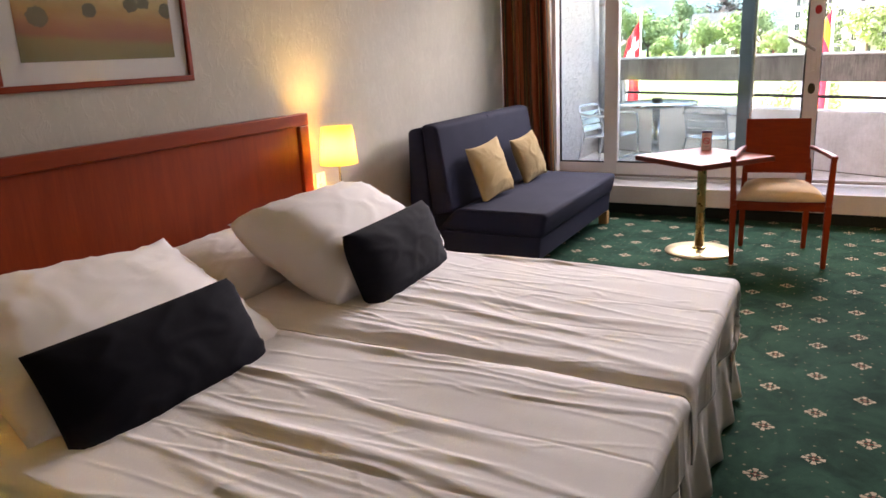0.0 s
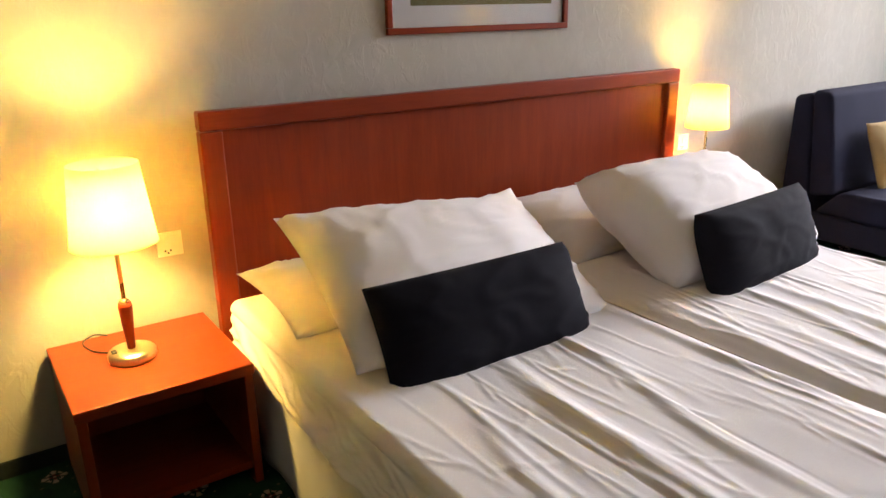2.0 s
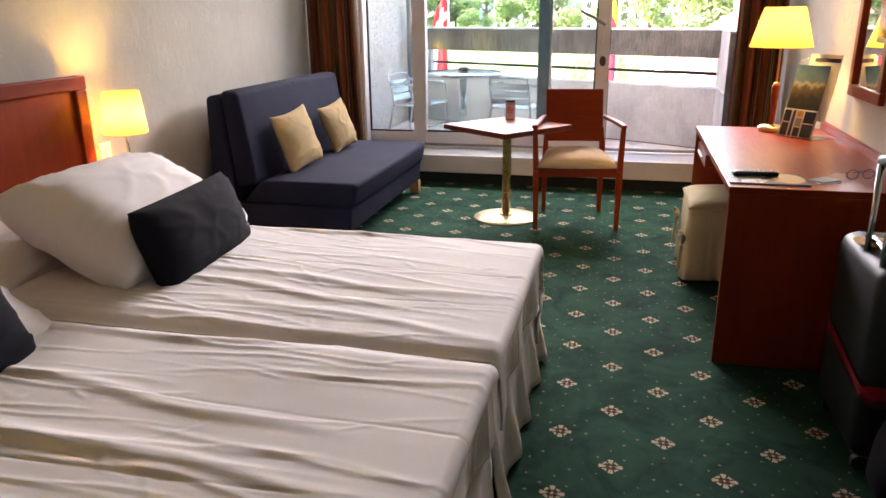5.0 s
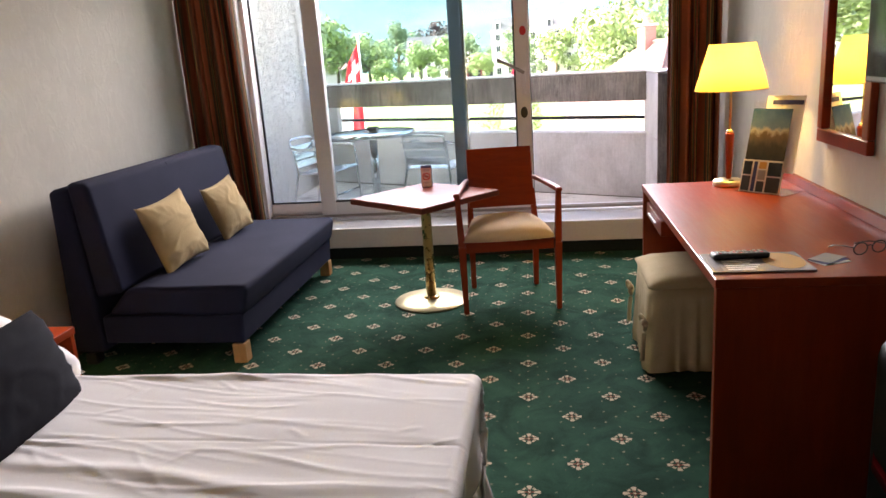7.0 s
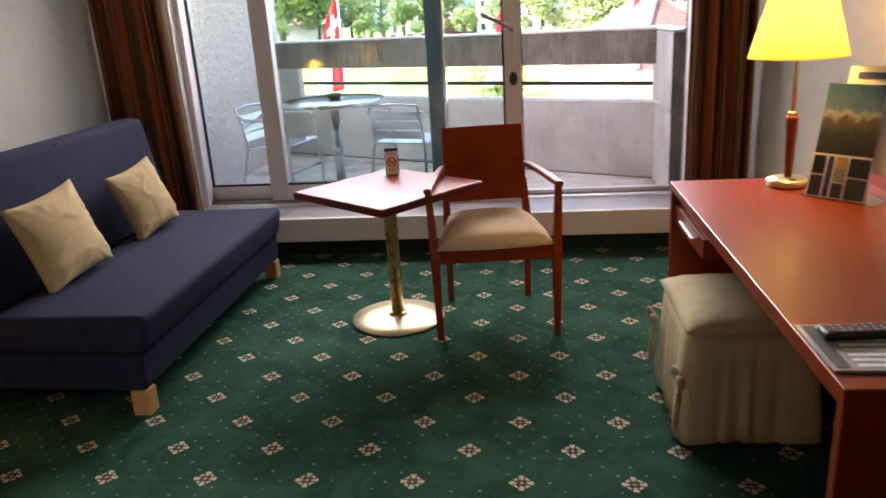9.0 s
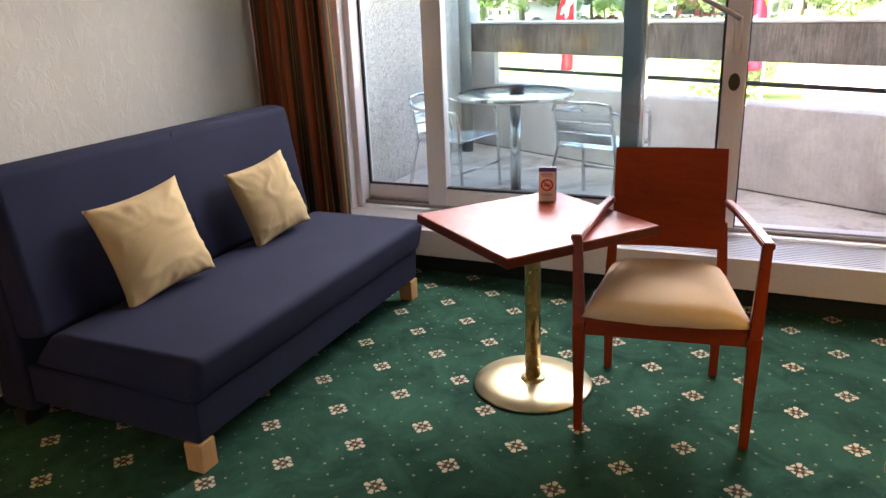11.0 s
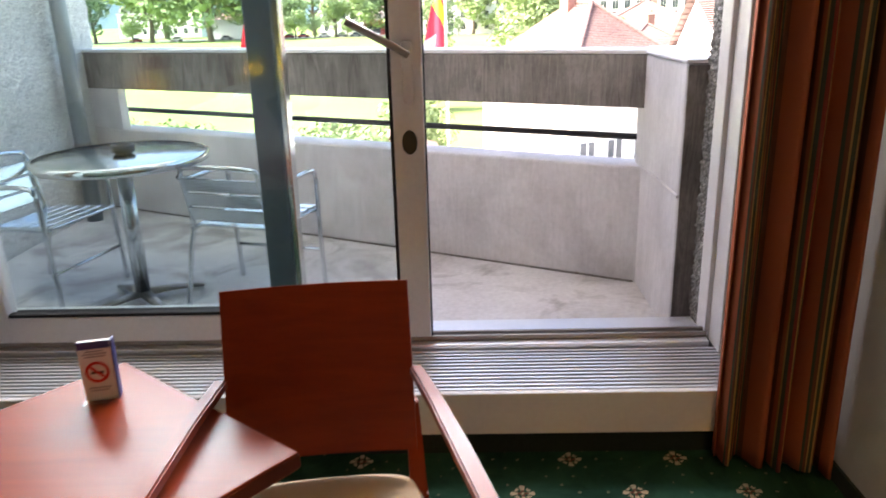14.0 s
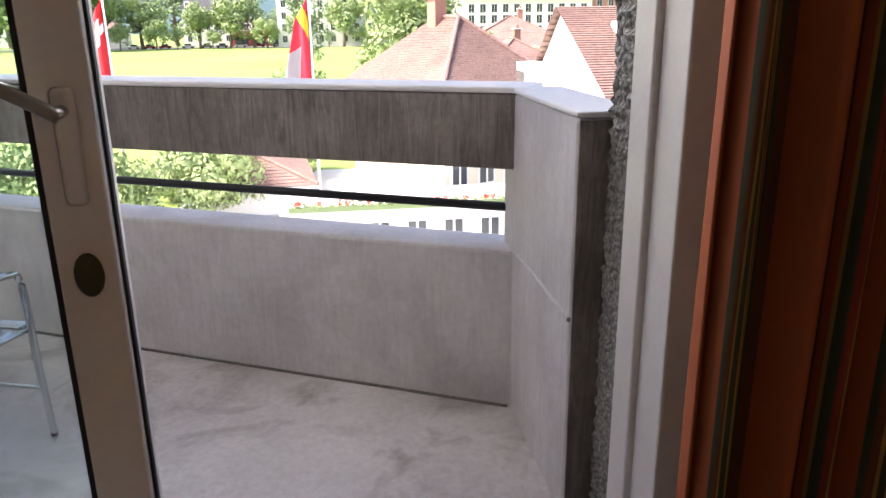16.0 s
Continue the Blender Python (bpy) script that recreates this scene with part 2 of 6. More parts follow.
def leaf_material(name, c1, c2):
    n = Nodes(name)
    f = n.math("MULTIPLY_ADD", n.island(), 0.7, n.math("MULTIPLY", n.rnd(), 0.3))
    return n.finish(n.mix(f, c1, c2), 0.7)


def shade_material(thin):
    """Thin lit fabric: it lets the bulb's light through and shines by it."""
    n = Nodes("lamp_shade")
    d = n.node("ShaderNodeBsdfDiffuse", {"Color": (0.62, 0.50, 0.26)})
    weave = n.math("MULTIPLY_ADD", n.noise(n.place(), 420, 2), 0.3, 0.85)
    t = n.node("ShaderNodeBsdfTranslucent", {"Color": n.mix(1.0, (0.92, 0.80, 0.46), weave, "MULTIPLY")})
    m = n.node("ShaderNodeMixShader", {0: thin, 1: d.outputs[0], 2: t.outputs[0]})
    n.tree.links.new(m.outputs[0], n.tree.nodes["Material Output"].inputs[0])
    return n.mat


PLASTER = plaster_material()
CEIL = mottled("ceiling_paint", (0.50, 0.485, 0.45), (0.56, 0.545, 0.51), 0.9, bump=0.1)
CARPET = carpet_material()
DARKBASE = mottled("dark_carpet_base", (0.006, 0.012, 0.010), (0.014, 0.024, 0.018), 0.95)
CHERRY_Y = wood("cherry_along_y", (0.185, 0.021, 0.0045), (0.30, 0.042, 0.0075), (22, 2.0, 22), 0.36, 0.06)
CHERRY_Z = wood("cherry_along_z", (0.185, 0.021, 0.0045), (0.30, 0.042, 0.0075), (22, 22, 2.0), 0.36, 0.06)
CHERRY_X = wood("cherry_along_x", (0.185, 0.021, 0.0045), (0.30, 0.042, 0.0075), (2.0, 22, 22), 0.36, 0.06)
PALE_WOOD = wood("beech", (0.38, 0.20, 0.08), (0.55, 0.32, 0.14), (40, 40, 5), 0.5)
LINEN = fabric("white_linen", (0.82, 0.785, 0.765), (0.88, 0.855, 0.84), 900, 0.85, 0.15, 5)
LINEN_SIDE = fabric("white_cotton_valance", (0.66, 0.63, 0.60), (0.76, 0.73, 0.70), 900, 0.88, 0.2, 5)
CHARCOAL = fabric("charcoal_cloth", (0.006, 0.006, 0.0095), (0.012, 0.012, 0.018), 700, sheen=0.0)
SOFA = fabric("slate_blue_upholstery", (0.013, 0.0145, 0.030), (0.022, 0.024, 0.046), 800, 0.9, 0.3, 4, 0.0)
CREAM = fabric("cream_cushion_cloth", (0.37, 0.26, 0.125), (0.49, 0.365, 0.19), 500)
SEAT = fabric("beige_seat_cloth", (0.58, 0.42, 0.27), (0.70, 0.54, 0.37), 350)
STOOLCLOTH = fabric("quilted_beige_cloth", (0.40, 0.32, 0.18), (0.54, 0.45, 0.28), 300)
BRASS = metal("brass", (0.70, 0.52, 0.24), 0.28)
BRASS_DULL = metal("brushed_brass", (0.66, 0.56, 0.34), 0.36, 0.05)
ALU = plain("aluminium", (0.66, 0.68, 0.69), 0.17, 1.0)
STEEL = metal("satin_steel", (0.34, 0.30, 0.27), 0.36)
BRONZE = plain("dark_bronze", (0.06, 0.055, 0.03), 0.4, 0.5)
FRAME_WHITE = mottled("white_window_frame", (0.72, 0.68, 0.66), (0.80, 0.77, 0.75), 0.4, bump=0.05)
FRAME_GREY = mottled("grey_aluminium_frame", (0.08, 0.12, 0.15), (0.12, 0.17, 0.20), 0.4, bump=0.05)
SILL = mottled("pale_anodised_aluminium", (0.78, 0.78, 0.80), (0.86, 0.86, 0.88), 0.34, bump=0.05, metal=0.7)
BLACK = plain("black_plastic", (0.015, 0.015, 0.017), 0.4)
RUBBER = plain("black_rubber_seal", (0.01, 0.01, 0.01), 0.7)
WHITE_PLASTIC = plain("ivory_plastic", (0.84, 0.80, 0.70), 0.3)
PAPER = plain("white_paper", (0.78, 0.77, 0.75), 0.6)
PAPER_GREY = plain("printed_grey_paper", (0.30, 0.29, 0.29), 0.45)
INK_BLUE = plain("blue_ink", (0.03, 0.035, 0.16), 0.5)
INK_RED = plain("red_ink", (0.55, 0.02, 0.02), 0.5)
INK_DARK = plain("dark_ink", (0.03, 0.03, 0.035), 0.5)
AMBER = plain("amber_print", (0.55, 0.30, 0.06), 0.5)
GLASS = glass("window_glass")
GLASS2 = glass("door_glass", (0.915, 0.972, 0.968))
PICGLASS = glass("picture_glass", (0.96, 0.96, 0.96))
MIRROR = Nodes("mirror").finish((0.9, 0.9, 0.9), 0.02, 1.0)
STRIPES = stripe_material()
CONCRETE = concrete_material("balcony_concrete", (0.55, 0.52, 0.525), (0.73, 0.70, 0.705), 0.22, 0.16)
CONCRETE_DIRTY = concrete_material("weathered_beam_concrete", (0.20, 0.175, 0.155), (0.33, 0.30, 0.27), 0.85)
CONCRETE_FLOOR = concrete_material("balcony_floor_concrete", (0.46, 0.43, 0.43), (0.72, 0.695, 0.69), 0.0, 0.55)
PEBBLE = pebble_material("pebble_dash", 1.0)
# the same pebble dash at half the tone, for the pier
PEBBLE_DARK = pebble_material("dark_pebble_dash", 0.5)
SHADE = shade_material(0.55)
SUITCASE = plain("dark_grey_shell", (0.010, 0.012, 0.0115), 0.5)
RED_BAND = fabric("red_strap", (0.20, 0.006, 0.014), (0.30, 0.012, 0.02), 500)


# ---- mesh helpers ----
def part(name, bm, material, parent=None, label="", smooth=False):
    me = bpy.data.meshes.new(name)
    bmesh.ops.recalc_face_normals(bm, faces=bm.faces)
    for f in bm.faces:
        f.smooth = smooth
    bm.to_mesh(me)
    bm.free()
    me.materials.append(material)
    ob = new(name, me)
    if parent is not None:
        ob.parent = parent
    if label:
        ob["label"] = label
    return ob


def thing(name, label, category, m=None, group="", kind=""):
    ob = new(name)
    ob.empty_display_size = 0.1
    if m is not None:
        ob.matrix_world = m
    return tagged(ob, label, category, group, kind)


def add_box(bm, x0, x1, y0, y1, z0, z1, bevel=0.0, m=None, seg=2):
    vs = [bm.verts.new((x, y, z)) for x in (x0, x1) for y in (y0, y1) for z in (z0, z1)]
    fs = [bm.faces.new([vs[i] for i in q]) for q in ((0, 1, 3, 2), (4, 6, 7, 5), (0, 4, 5, 1), (2, 3, 7, 6), (0, 2, 6, 4), (1, 5, 7, 3))]
    if bevel:
        es = list({e for f in fs for e in f.edges})
        out = bmesh.ops.bevel(bm, geom=es, offset=bevel, segments=seg, affect="EDGES", profile=0.5)
        vs = list({v for f in out["faces"] for v in f.verts} | {v for v in vs if v.is_valid})
    if m is not None:
        bmesh.ops.transform(bm, matrix=m, verts=vs)
    return vs


def box(x0, x1, y0, y1, z0, z1, bevel=0.0, m=None, seg=2):
    bm = bmesh.new()
    add_box(bm, x0, x1, y0, y1, z0, z1, bevel, m, seg)
    return bm


def lathe(profile, steps=32, m=None, close=True):
    """profile: (radius, height) pairs from the bottom up."""
    bm = bmesh.new()
    rings = [[bm.verts.new((r * math.cos(2 * math.pi * i / steps), r * math.sin(2 * math.pi * i / steps), z)) for i in range(steps)] for r, z in profile]
    for a, b in zip(rings, rings[1:]):
        for i in range(steps):
            bm.faces.new((a[i], a[(i + 1) % steps], b[(i + 1) % steps], b[i]))
    if close:
        bm.faces.new(rings[0][::-1])
        bm.faces.new(rings[-1])
    if m is not None:
        bmesh.ops.transform(bm, matrix=m, verts=bm.verts)
    return bm


def smooth_path(pts, n=8):
    """A rounded line through the points."""
    pts = [Vector(p) for p in pts]
    out = []
    for i in range(len(pts) - 1):
        p0, p1, p2, p3 = pts[max(i - 1, 0)], pts[i], pts[i + 1], pts[min(i + 2, len(pts) - 1)]
        for k in range(n):
            t = k / n
            out.append(0.5 * (2 * p1 + (p2 - p0) * t + (2 * p0 - 5 * p1 + 4 * p2 - p3) * t * t + (3 * p1 - p0 - 3 * p2 + p3) * t ** 3))
    return out + [pts[-1]]


def add_tube(bm, pts, r, steps=10, flat=1.0):
    pts = [Vector(p) for p in pts]
    rings = []
    up = Vector((0, 0, 1))
    for i, p in enumerate(pts):
        d = (pts[min(i + 1, len(pts) - 1)] - pts[max(i - 1, 0)]).normalized()
        side = d.cross(up if abs(d.z) < 0.95 else Vector((0, 1, 0))).normalized()
        other = side.cross(d)
        rr = r[i] if isinstance(r, (list, tuple)) else r
        rings.append([bm.verts.new(p + rr * (math.cos(a) * side + flat * math.sin(a) * other)) for a in (2 * math.pi * k / steps for k in range(steps))])
    for a, b in zip(rings, rings[1:]):
        for i in range(steps):
            bm.faces.new((a[i], a[(i + 1) % steps], b[(i + 1) % steps], b[i]))
    bm.faces.new(rings[0][::-1])
    bm.faces.new(rings[-1])


def tube(pts, r, steps=10, flat=1.0):
    bm = bmesh.new()
    add_tube(bm, pts, r, steps, flat)
    return bm


def surface(nu, nv, fn, uv=None):
    """An open sheet of nu x nv points; fn(u, v) gives the place, u and v from 0 to 1."""
    bm = bmesh.new()
    g = [[bm.verts.new(fn(i / (nu - 1), j / (nv - 1))) for j in range(nv)] for i in range(nu)]
    lay = bm.loops.layers.uv.new() if uv else None
    for i in range(nu - 1):
        for j in range(nv - 1):
            f = bm.faces.new((g[i][j], g[i + 1][j], g[i + 1][j + 1], g[i][j + 1]))
            if uv:
                for lp, (a, b) in zip(f.loops, ((i, j), (i + 1, j), (i + 1, j + 1), (i, j + 1))):
                    lp[lay].uv = uv(a / (nu - 1), b / (nv - 1))
    return bm


def n3(x, y, z=0.0):
    return noise.noise(Vector((x, y, z)))


def pillow_mesh(w, h, t, seed, wrinkle=0.008, pinch=0.07, n=34, flick=0.0, fat=2.4):
    """A stuffed cushion in its own x (width), y (height) plane."""
    bm = bmesh.new()
    top, bot = {}, {}
    for i in range(n + 1):
        for j in range(n + 1):
            u, v = 2 * i / n - 1, 2 * j / n - 1
            x = w / 2 * u * (1 - pinch * (1 - v * v))
            y = h / 2 * v * (1 - pinch * (1 - u * u))
            k = max(0.0, (1 - abs(u) ** fat) * (1 - abs(v) ** fat)) ** 0.5
            lift = flick * max(0.0, u - 0.62) * max(0.0, v - 0.55) / 0.17
            y += lift * 0.9
            edge = i in (0, n) or j in (0, n)
            rad = abs(u) ** 3 + abs(v) ** 3
            fan = math.atan2(v, u)
            wr = wrinkle * (0.45 * n3(x * 5 + seed, y * 5, seed) + 1.1 * max(0.0, 1 - abs(n3(fan * 3.2 + seed, rad * 0.7, seed * 2)) * 5) * min(1.0, rad) * 0.8 + 0.6 * max(0.0, 1 - abs(n3(x * 6 - seed, y * 11, seed * 3)) * 6))
            top[i, j] = bm.verts.new((x, y, t * 0.5 * k + lift * 0.5 + (0 if edge else wr)))
            bot[i, j] = top[i, j] if edge else bm.verts.new((x, y, -t * 0.5 * k + lift * 0.5 + wrinkle * n3(x * 8, y * 8, seed + 9)))
    for i in range(n):
        for j in range(n):
            bm.faces.new((top[i, j], top[i + 1, j], top[i + 1, j + 1], top[i, j + 1]))
            q = [bot[i, j], bot[i, j + 1], bot[i + 1, j + 1], bot[i + 1, j]]
            if len(set(q)) == 4 and any(v not in (top[i, j], top[i + 1, j], top[i + 1, j + 1], top[i, j + 1]) for v in q):
                bm.faces.new(q)
    return bm


def frame_matrix(origin, xdir, ydir):
    """A pose with its x along xdir and its y as near ydir as can be."""
    x = Vector(xdir).normalized()
    z = x.cross(Vector(ydir)).normalized()
    y = z.cross(x)
    m = Matrix((x, y, z)).transposed().to_4x4()
    m.translation = Vector(origin)
    return m


# ---- the room ----
WEST, EAST, SOUTH, NORTH, TOP = -2.50, 1.245, -3.6, 6.60, 2.52
tagged(part("floor", box(WEST - 0.2, EAST + 0.2, SOUTH - 0.2, NORTH + 0.02, -0.2, 0.0), CARPET), "dark green carpet with small cream star motifs", "floor", kind="structure")
tagged(part("wall_west", box(WEST - 0.2, WEST, SOUTH - 0.2, 6.9, 0.0, TOP), PLASTER), "beige wall of rough trowelled plaster", "wall", kind="structure")
tagged(part("wall_east", box(EAST, EAST + 0.2, SOUTH - 0.2, 6.9, 0.0, TOP), PLASTER), "beige wall of rough trowelled plaster", "wall", kind="structure")
# unseen wall, set far back so less light bounces into the room
tagged(part("wall_south", box(WEST, EAST, SOUTH - 0.2, SOUTH, 0.0, TOP), PLASTER), "beige plaster wall behind the bed end", "wall", kind="structure")
tagged(part("ceiling", box(WEST - 0.2, EAST + 0.2, SOUTH - 0.2, 6.9, TOP, TOP + 0.2), CEIL), "white painted ceiling", "ceiling", kind="structure")
tagged(part("wall_north_west", box(WEST, -2.27, 6.64, 6.9, 0.0, TOP), FRAME_WHITE), "narrow white wall strip beside the window", "wall", kind="structure")
tagged(part("wall_north_east", box(1.07, EAST, 6.64, 6.9, 0.0, TOP), PLASTER), "narrow plaster wall strip beside the window", "wall", kind="structure")
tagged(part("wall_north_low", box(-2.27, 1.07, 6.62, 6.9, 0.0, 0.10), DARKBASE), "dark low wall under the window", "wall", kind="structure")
tagged(part("wall_north_high", box(-2.27, 1.07, 6.64, 6.9, 2.40, TOP), PLASTER), "plaster strip above the window", "wall", kind="structure")
for nm, b in (("baseboard_west", (WEST, WEST + 0.012, SOUTH, 6.6, 0.0, 0.06)), ("baseboard_east", (EAST - 0.012, EAST, SOUTH, 6.6, 0.0, 0.06))):
    tagged(part(nm, box(*b, bevel=0.003), DARKBASE), "low dark carpet skirting strip", "baseboard", kind="structure")

# ---- convector step under the window ----
step = thing("convector_cover", "white convector cover with a slatted grille under the window", "convector", pose(-0.6, 6.5, 0.0))


def local(ob, bm):
    """Moves a mesh built in world places into the thing's own frame."""
    bmesh.ops.transform(bm, matrix=ob.matrix_world.inverted(), verts=bm.verts)
    return bm


bpy.context.view_layer.update()
part("fascia", local(step, box(WEST, EAST, 6.36, 6.385, 0.095, 0.245, 0.004)), FRAME_WHITE, step)
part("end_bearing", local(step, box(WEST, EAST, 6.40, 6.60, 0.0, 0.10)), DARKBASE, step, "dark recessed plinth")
# near-black sheet gives the gaps between the slats their darkness
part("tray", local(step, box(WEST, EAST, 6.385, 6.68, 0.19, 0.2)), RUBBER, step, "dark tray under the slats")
slat = part("slat", box(WEST + 0.6, EAST + 0.6, -0.0065, 0.0065, 0.0, 0.010, 0.002, seg=1), SILL, step, "thin aluminium slat")
slat.location = (0, -0.103, 0.235)
for i in range(1, 12):
    s2 = slat.copy()
    scene.collection.objects.link(s2)
    s2.location = (0, -0.103 + i * 0.0256, 0.235)

# ---- window ----
WIN0, WIN1 = 0.24, 2.40
win = thing("window_1", "wide white balcony window with a fixed pane and a sliding door track", "window", pose(-0.6, 6.8, 0.24), kind="structure")
bpy.context.view_layer.update()


def wpart(nm, b, m, par=None, label="", bevel=0.005):
    return part(nm, local(par or win, box(*b, bevel=bevel)), m, par or win, label)


wpart("window_frame", (-2.27, -2.165, 6.70, 6.86, WIN0, WIN1), FRAME_WHITE)
wpart("window_frame", (-2.27, -2.20, 6.635, 6.699, WIN0, WIN1), FRAME_WHITE)
wpart("window_frame", (0.985, 1.07, 6.76, 6.86, WIN0, WIN1), FRAME_WHITE)
wpart("window_frame", (1.0, 1.07, 6.64, 6.759, WIN0, WIN1), FRAME_WHITE)
wpart("window_frame", (-2.165, 0.985, 6.74, 6.86, 2.32, WIN1), FRAME_WHITE)
wpart("mullion", (-0.63, -0.535, 6.795, 6.88, 0.31, 2.32), FRAME_GREY, None, "dark blue-grey mullion")
wpart("mullion_cap", (-0.534, -0.51, 6.80, 6.875, 0.31, 2.32), ALU, None, "bright metal edge of the mullion")
wpart("window_sill", (-2.165, 0.985, 6.70, 6.93, 0.215, 0.262), SILL, None, "bright aluminium threshold")
for k, yy in enumerate((6.735, 6.775)):
    wpart("track", (-2.165, 0.985, yy, yy + 0.012, 0.262, 0.282), STEEL, None, "brown metal door track", 0.002)
wpart("bottom_rail", (-2.165, -0.63, 6.795, 6.875, 0.262, 0.37), FRAME_WHITE)
wpart("seal", (-2.165, -0.63, 6.80, 6.82, 0.37, 0.382), RUBBER, None, "black rubber seal", 0)
wpart("seal", (-2.164, -2.153, 6.80, 6.82, 0.382, 2.32), RUBBER, None, "black rubber seal", 0)
p = wpart("pane", (-2.165, -0.62, 6.83, 6.84, 0.37, 2.33), GLASS, None, "clear window pane", 0)
p.visible_shadow = False

door = thing("door_1", "white sliding balcony door with glass, slid open", "door", pose(-0.9, 6.7, 0.28), kind="structure")
bpy.context.view_layer.update()
wpart("stile", (-1.725, -1.605, 6.66, 6.73, 0.285, 2.31), FRAME_WHITE, door)
stile = wpart("stile", (-0.135, -0.03, 6.66, 6.73, 0.285, 2.31), FRAME_WHITE, door)
wpart("rail", (-1.605, -0.135, 6.66, 6.73, 0.285, 0.385), FRAME_WHITE, door)
wpart("rail", (-1.605, -0.135, 6.66, 6.73, 2.21, 2.31), FRAME_WHITE, door)
wpart("seal", (-1.605, -0.135, 6.668, 6.70, 0.385, 0.397), RUBBER, door, "black rubber seal", 0)
wpart("seal", (-0.147, -0.135, 6.668, 6.70, 0.397, 2.21), RUBBER, door, "black rubber seal", 0)
wpart("edge_strip", (-0.031, -0.024, 6.675, 6.69, 0.285, 2.31), RUBBER, door, "dark weather strip", 0)
p = wpart("pane", (-1.61, -0.13, 6.69, 6.70, 0.38, 2.22), GLASS2, door, "clear tinted glass pane", 0)
p.visible_shadow = False
hb = part("handle_plate", local(door, box(-0.098, -0.06, 6.645, 6.661, 1.14, 1.345, 0.012, seg=4)), FRAME_WHITE, door, "long pale handle plate")
part("handle", local(door, tube([(-0.079, 6.655, 1.305), (-0.079, 6.60, 1.305)], 0.011)), STEEL, door, "satin steel lever", True)
part("handle_lever", local(door, tube(smooth_path([(-0.070, 6.60, 1.300), (-0.12, 6.598, 1.33), (-0.265, 6.595, 1.41)], 4), 0.0125, 12)), STEEL, door, "satin steel lever turned up", True)
part("lock_cover", local(door, lathe([(0.026, 0.0), (0.026, 0.006), (0.023, 0.008)], 28, pose(-0.081, 6.662, 1.01, 90, 0, 0) @ Matrix.Diagonal((1, 1.6, 1, 1)))), BRONZE, door, "oval dark bronze lock cover", True)
part("sticker", local(door, lathe([(0.024, 0.0), (0.024, 0.002)], 28, pose(-0.073, 6.661, 1.60, 90, 0, 0) @ Matrix.Diagonal((1, 1.4, 1, 1)))), INK_RED, door, "oval red sticker")

door.location.y += 0.06


# ---- curtains ----
def curtain(nm, label, x0, x1, y0, y1, sway, seed, folds, cycles):
    def fn(u, v):
        z = 0.035 + v * 2.43
        w = folds * 2 * math.pi * u + 1.2 * n3(u * 5, v * 1.2, seed)
        a = 0.048 * (0.75 + 0.5 * n3(u * 6, v * 0.8, seed + 3))
        x = x0 + (x1 - x0) * u + sway * (1 - v) ** 1.6 * (1 - u if sway < 0 else u) + 0.012 * math.cos(w * 0.5)
        y = y0 + (y1 - y0) * u + a * math.sin(w) + 0.01 * n3(u * 20, v * 3, seed)
        return x, y, z

    ob = part(nm, surface(190, 40, fn, lambda u, v: (u * cycles + seed, v)), STRIPES, None, label, True)
    md = ob.modifiers.new("cloth", "SOLIDIFY")
    md.thickness = 0.004
    return tagged(ob, label, "curtain", "curtains at the window")


curtain("curtain", "rust, green and gold striped curtain drawn aside at the sofa", WEST + 0.008, -2.14, 6.22, 6.40, 0.055, 0.30, 6, 4.2)
curtain("curtain", "rust, green and gold striped curtain drawn aside at the desk wall", 0.88, EAST - 0.02, 6.31, 6.22, 0.0, 0.0, 5, 3.3)
rail = thing("curtain_rail", "white curtain rail under the ceiling", "curtain rail")
part("track", box(WEST + 0.02, EAST - 0.02, 6.34, 6.38, 2.465, TOP, 0.004), FRAME_WHITE, rail)


# ---- bed ----
bed = thing("bed", "double bed with a cherry wood headboard and white valance", "bed", pose(-1.27, 2.08, 0))
bpy.context.view_layer.update()
HY0, HY1, HT = 0.997, 3.371, 1.135
HX = -2.395


def bpart(nm, b, m, bevel=0.004, label=""):
    return part(nm, local(bed, box(*b, bevel=bevel)), m, bed, label)


bpart("headboard_rail", (HX - 0.05, HX + 0.002, HY0, HY1, HT - 0.065, HT), CHERRY_Y, 0.006)
bpart("headboard_stile", (HX - 0.05, HX, HY0, HY0 + 0.075, 0.12, HT - 0.066), CHERRY_Z, 0.006)
bpart("headboard_stile", (HX - 0.05, HX, HY1 - 0.075, HY1, 0.12, HT - 0.066), CHERRY_Z, 0.006)
bpart("headboard_panel", (HX - 0.045, HX - 0.022, HY0 + 0.07, HY1 - 0.07, 0.2, HT - 0.06), CHERRY_Z, 0.0)
for yy in (HY0 + 0.3, HY1 - 0.3):
    bpart("headboard_bracket", (WEST + 0.001, HX - 0.046, yy, yy + 0.05, 0.9, 0.98), CHERRY_Z, 0.002)
BX0, BX1, BY0, BY1, BZ = HX, -0.165, 1.012, 3.125, 0.512
MID = 2.05
for y0, y1 in ((BY0, MID - 0.004), (MID + 0.004, BY1)):
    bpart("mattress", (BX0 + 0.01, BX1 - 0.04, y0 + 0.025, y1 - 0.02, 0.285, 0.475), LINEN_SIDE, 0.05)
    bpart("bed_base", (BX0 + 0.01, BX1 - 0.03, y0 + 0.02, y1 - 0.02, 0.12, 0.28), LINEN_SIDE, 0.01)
    for xx in (BX0 + 0.15, BX1 - 0.25):
        bpart("leg", (xx, xx + 0.06, y0 + 0.2, y0 + 0.26, 0.0, 0.12), CHERRY_Z, 0.004)


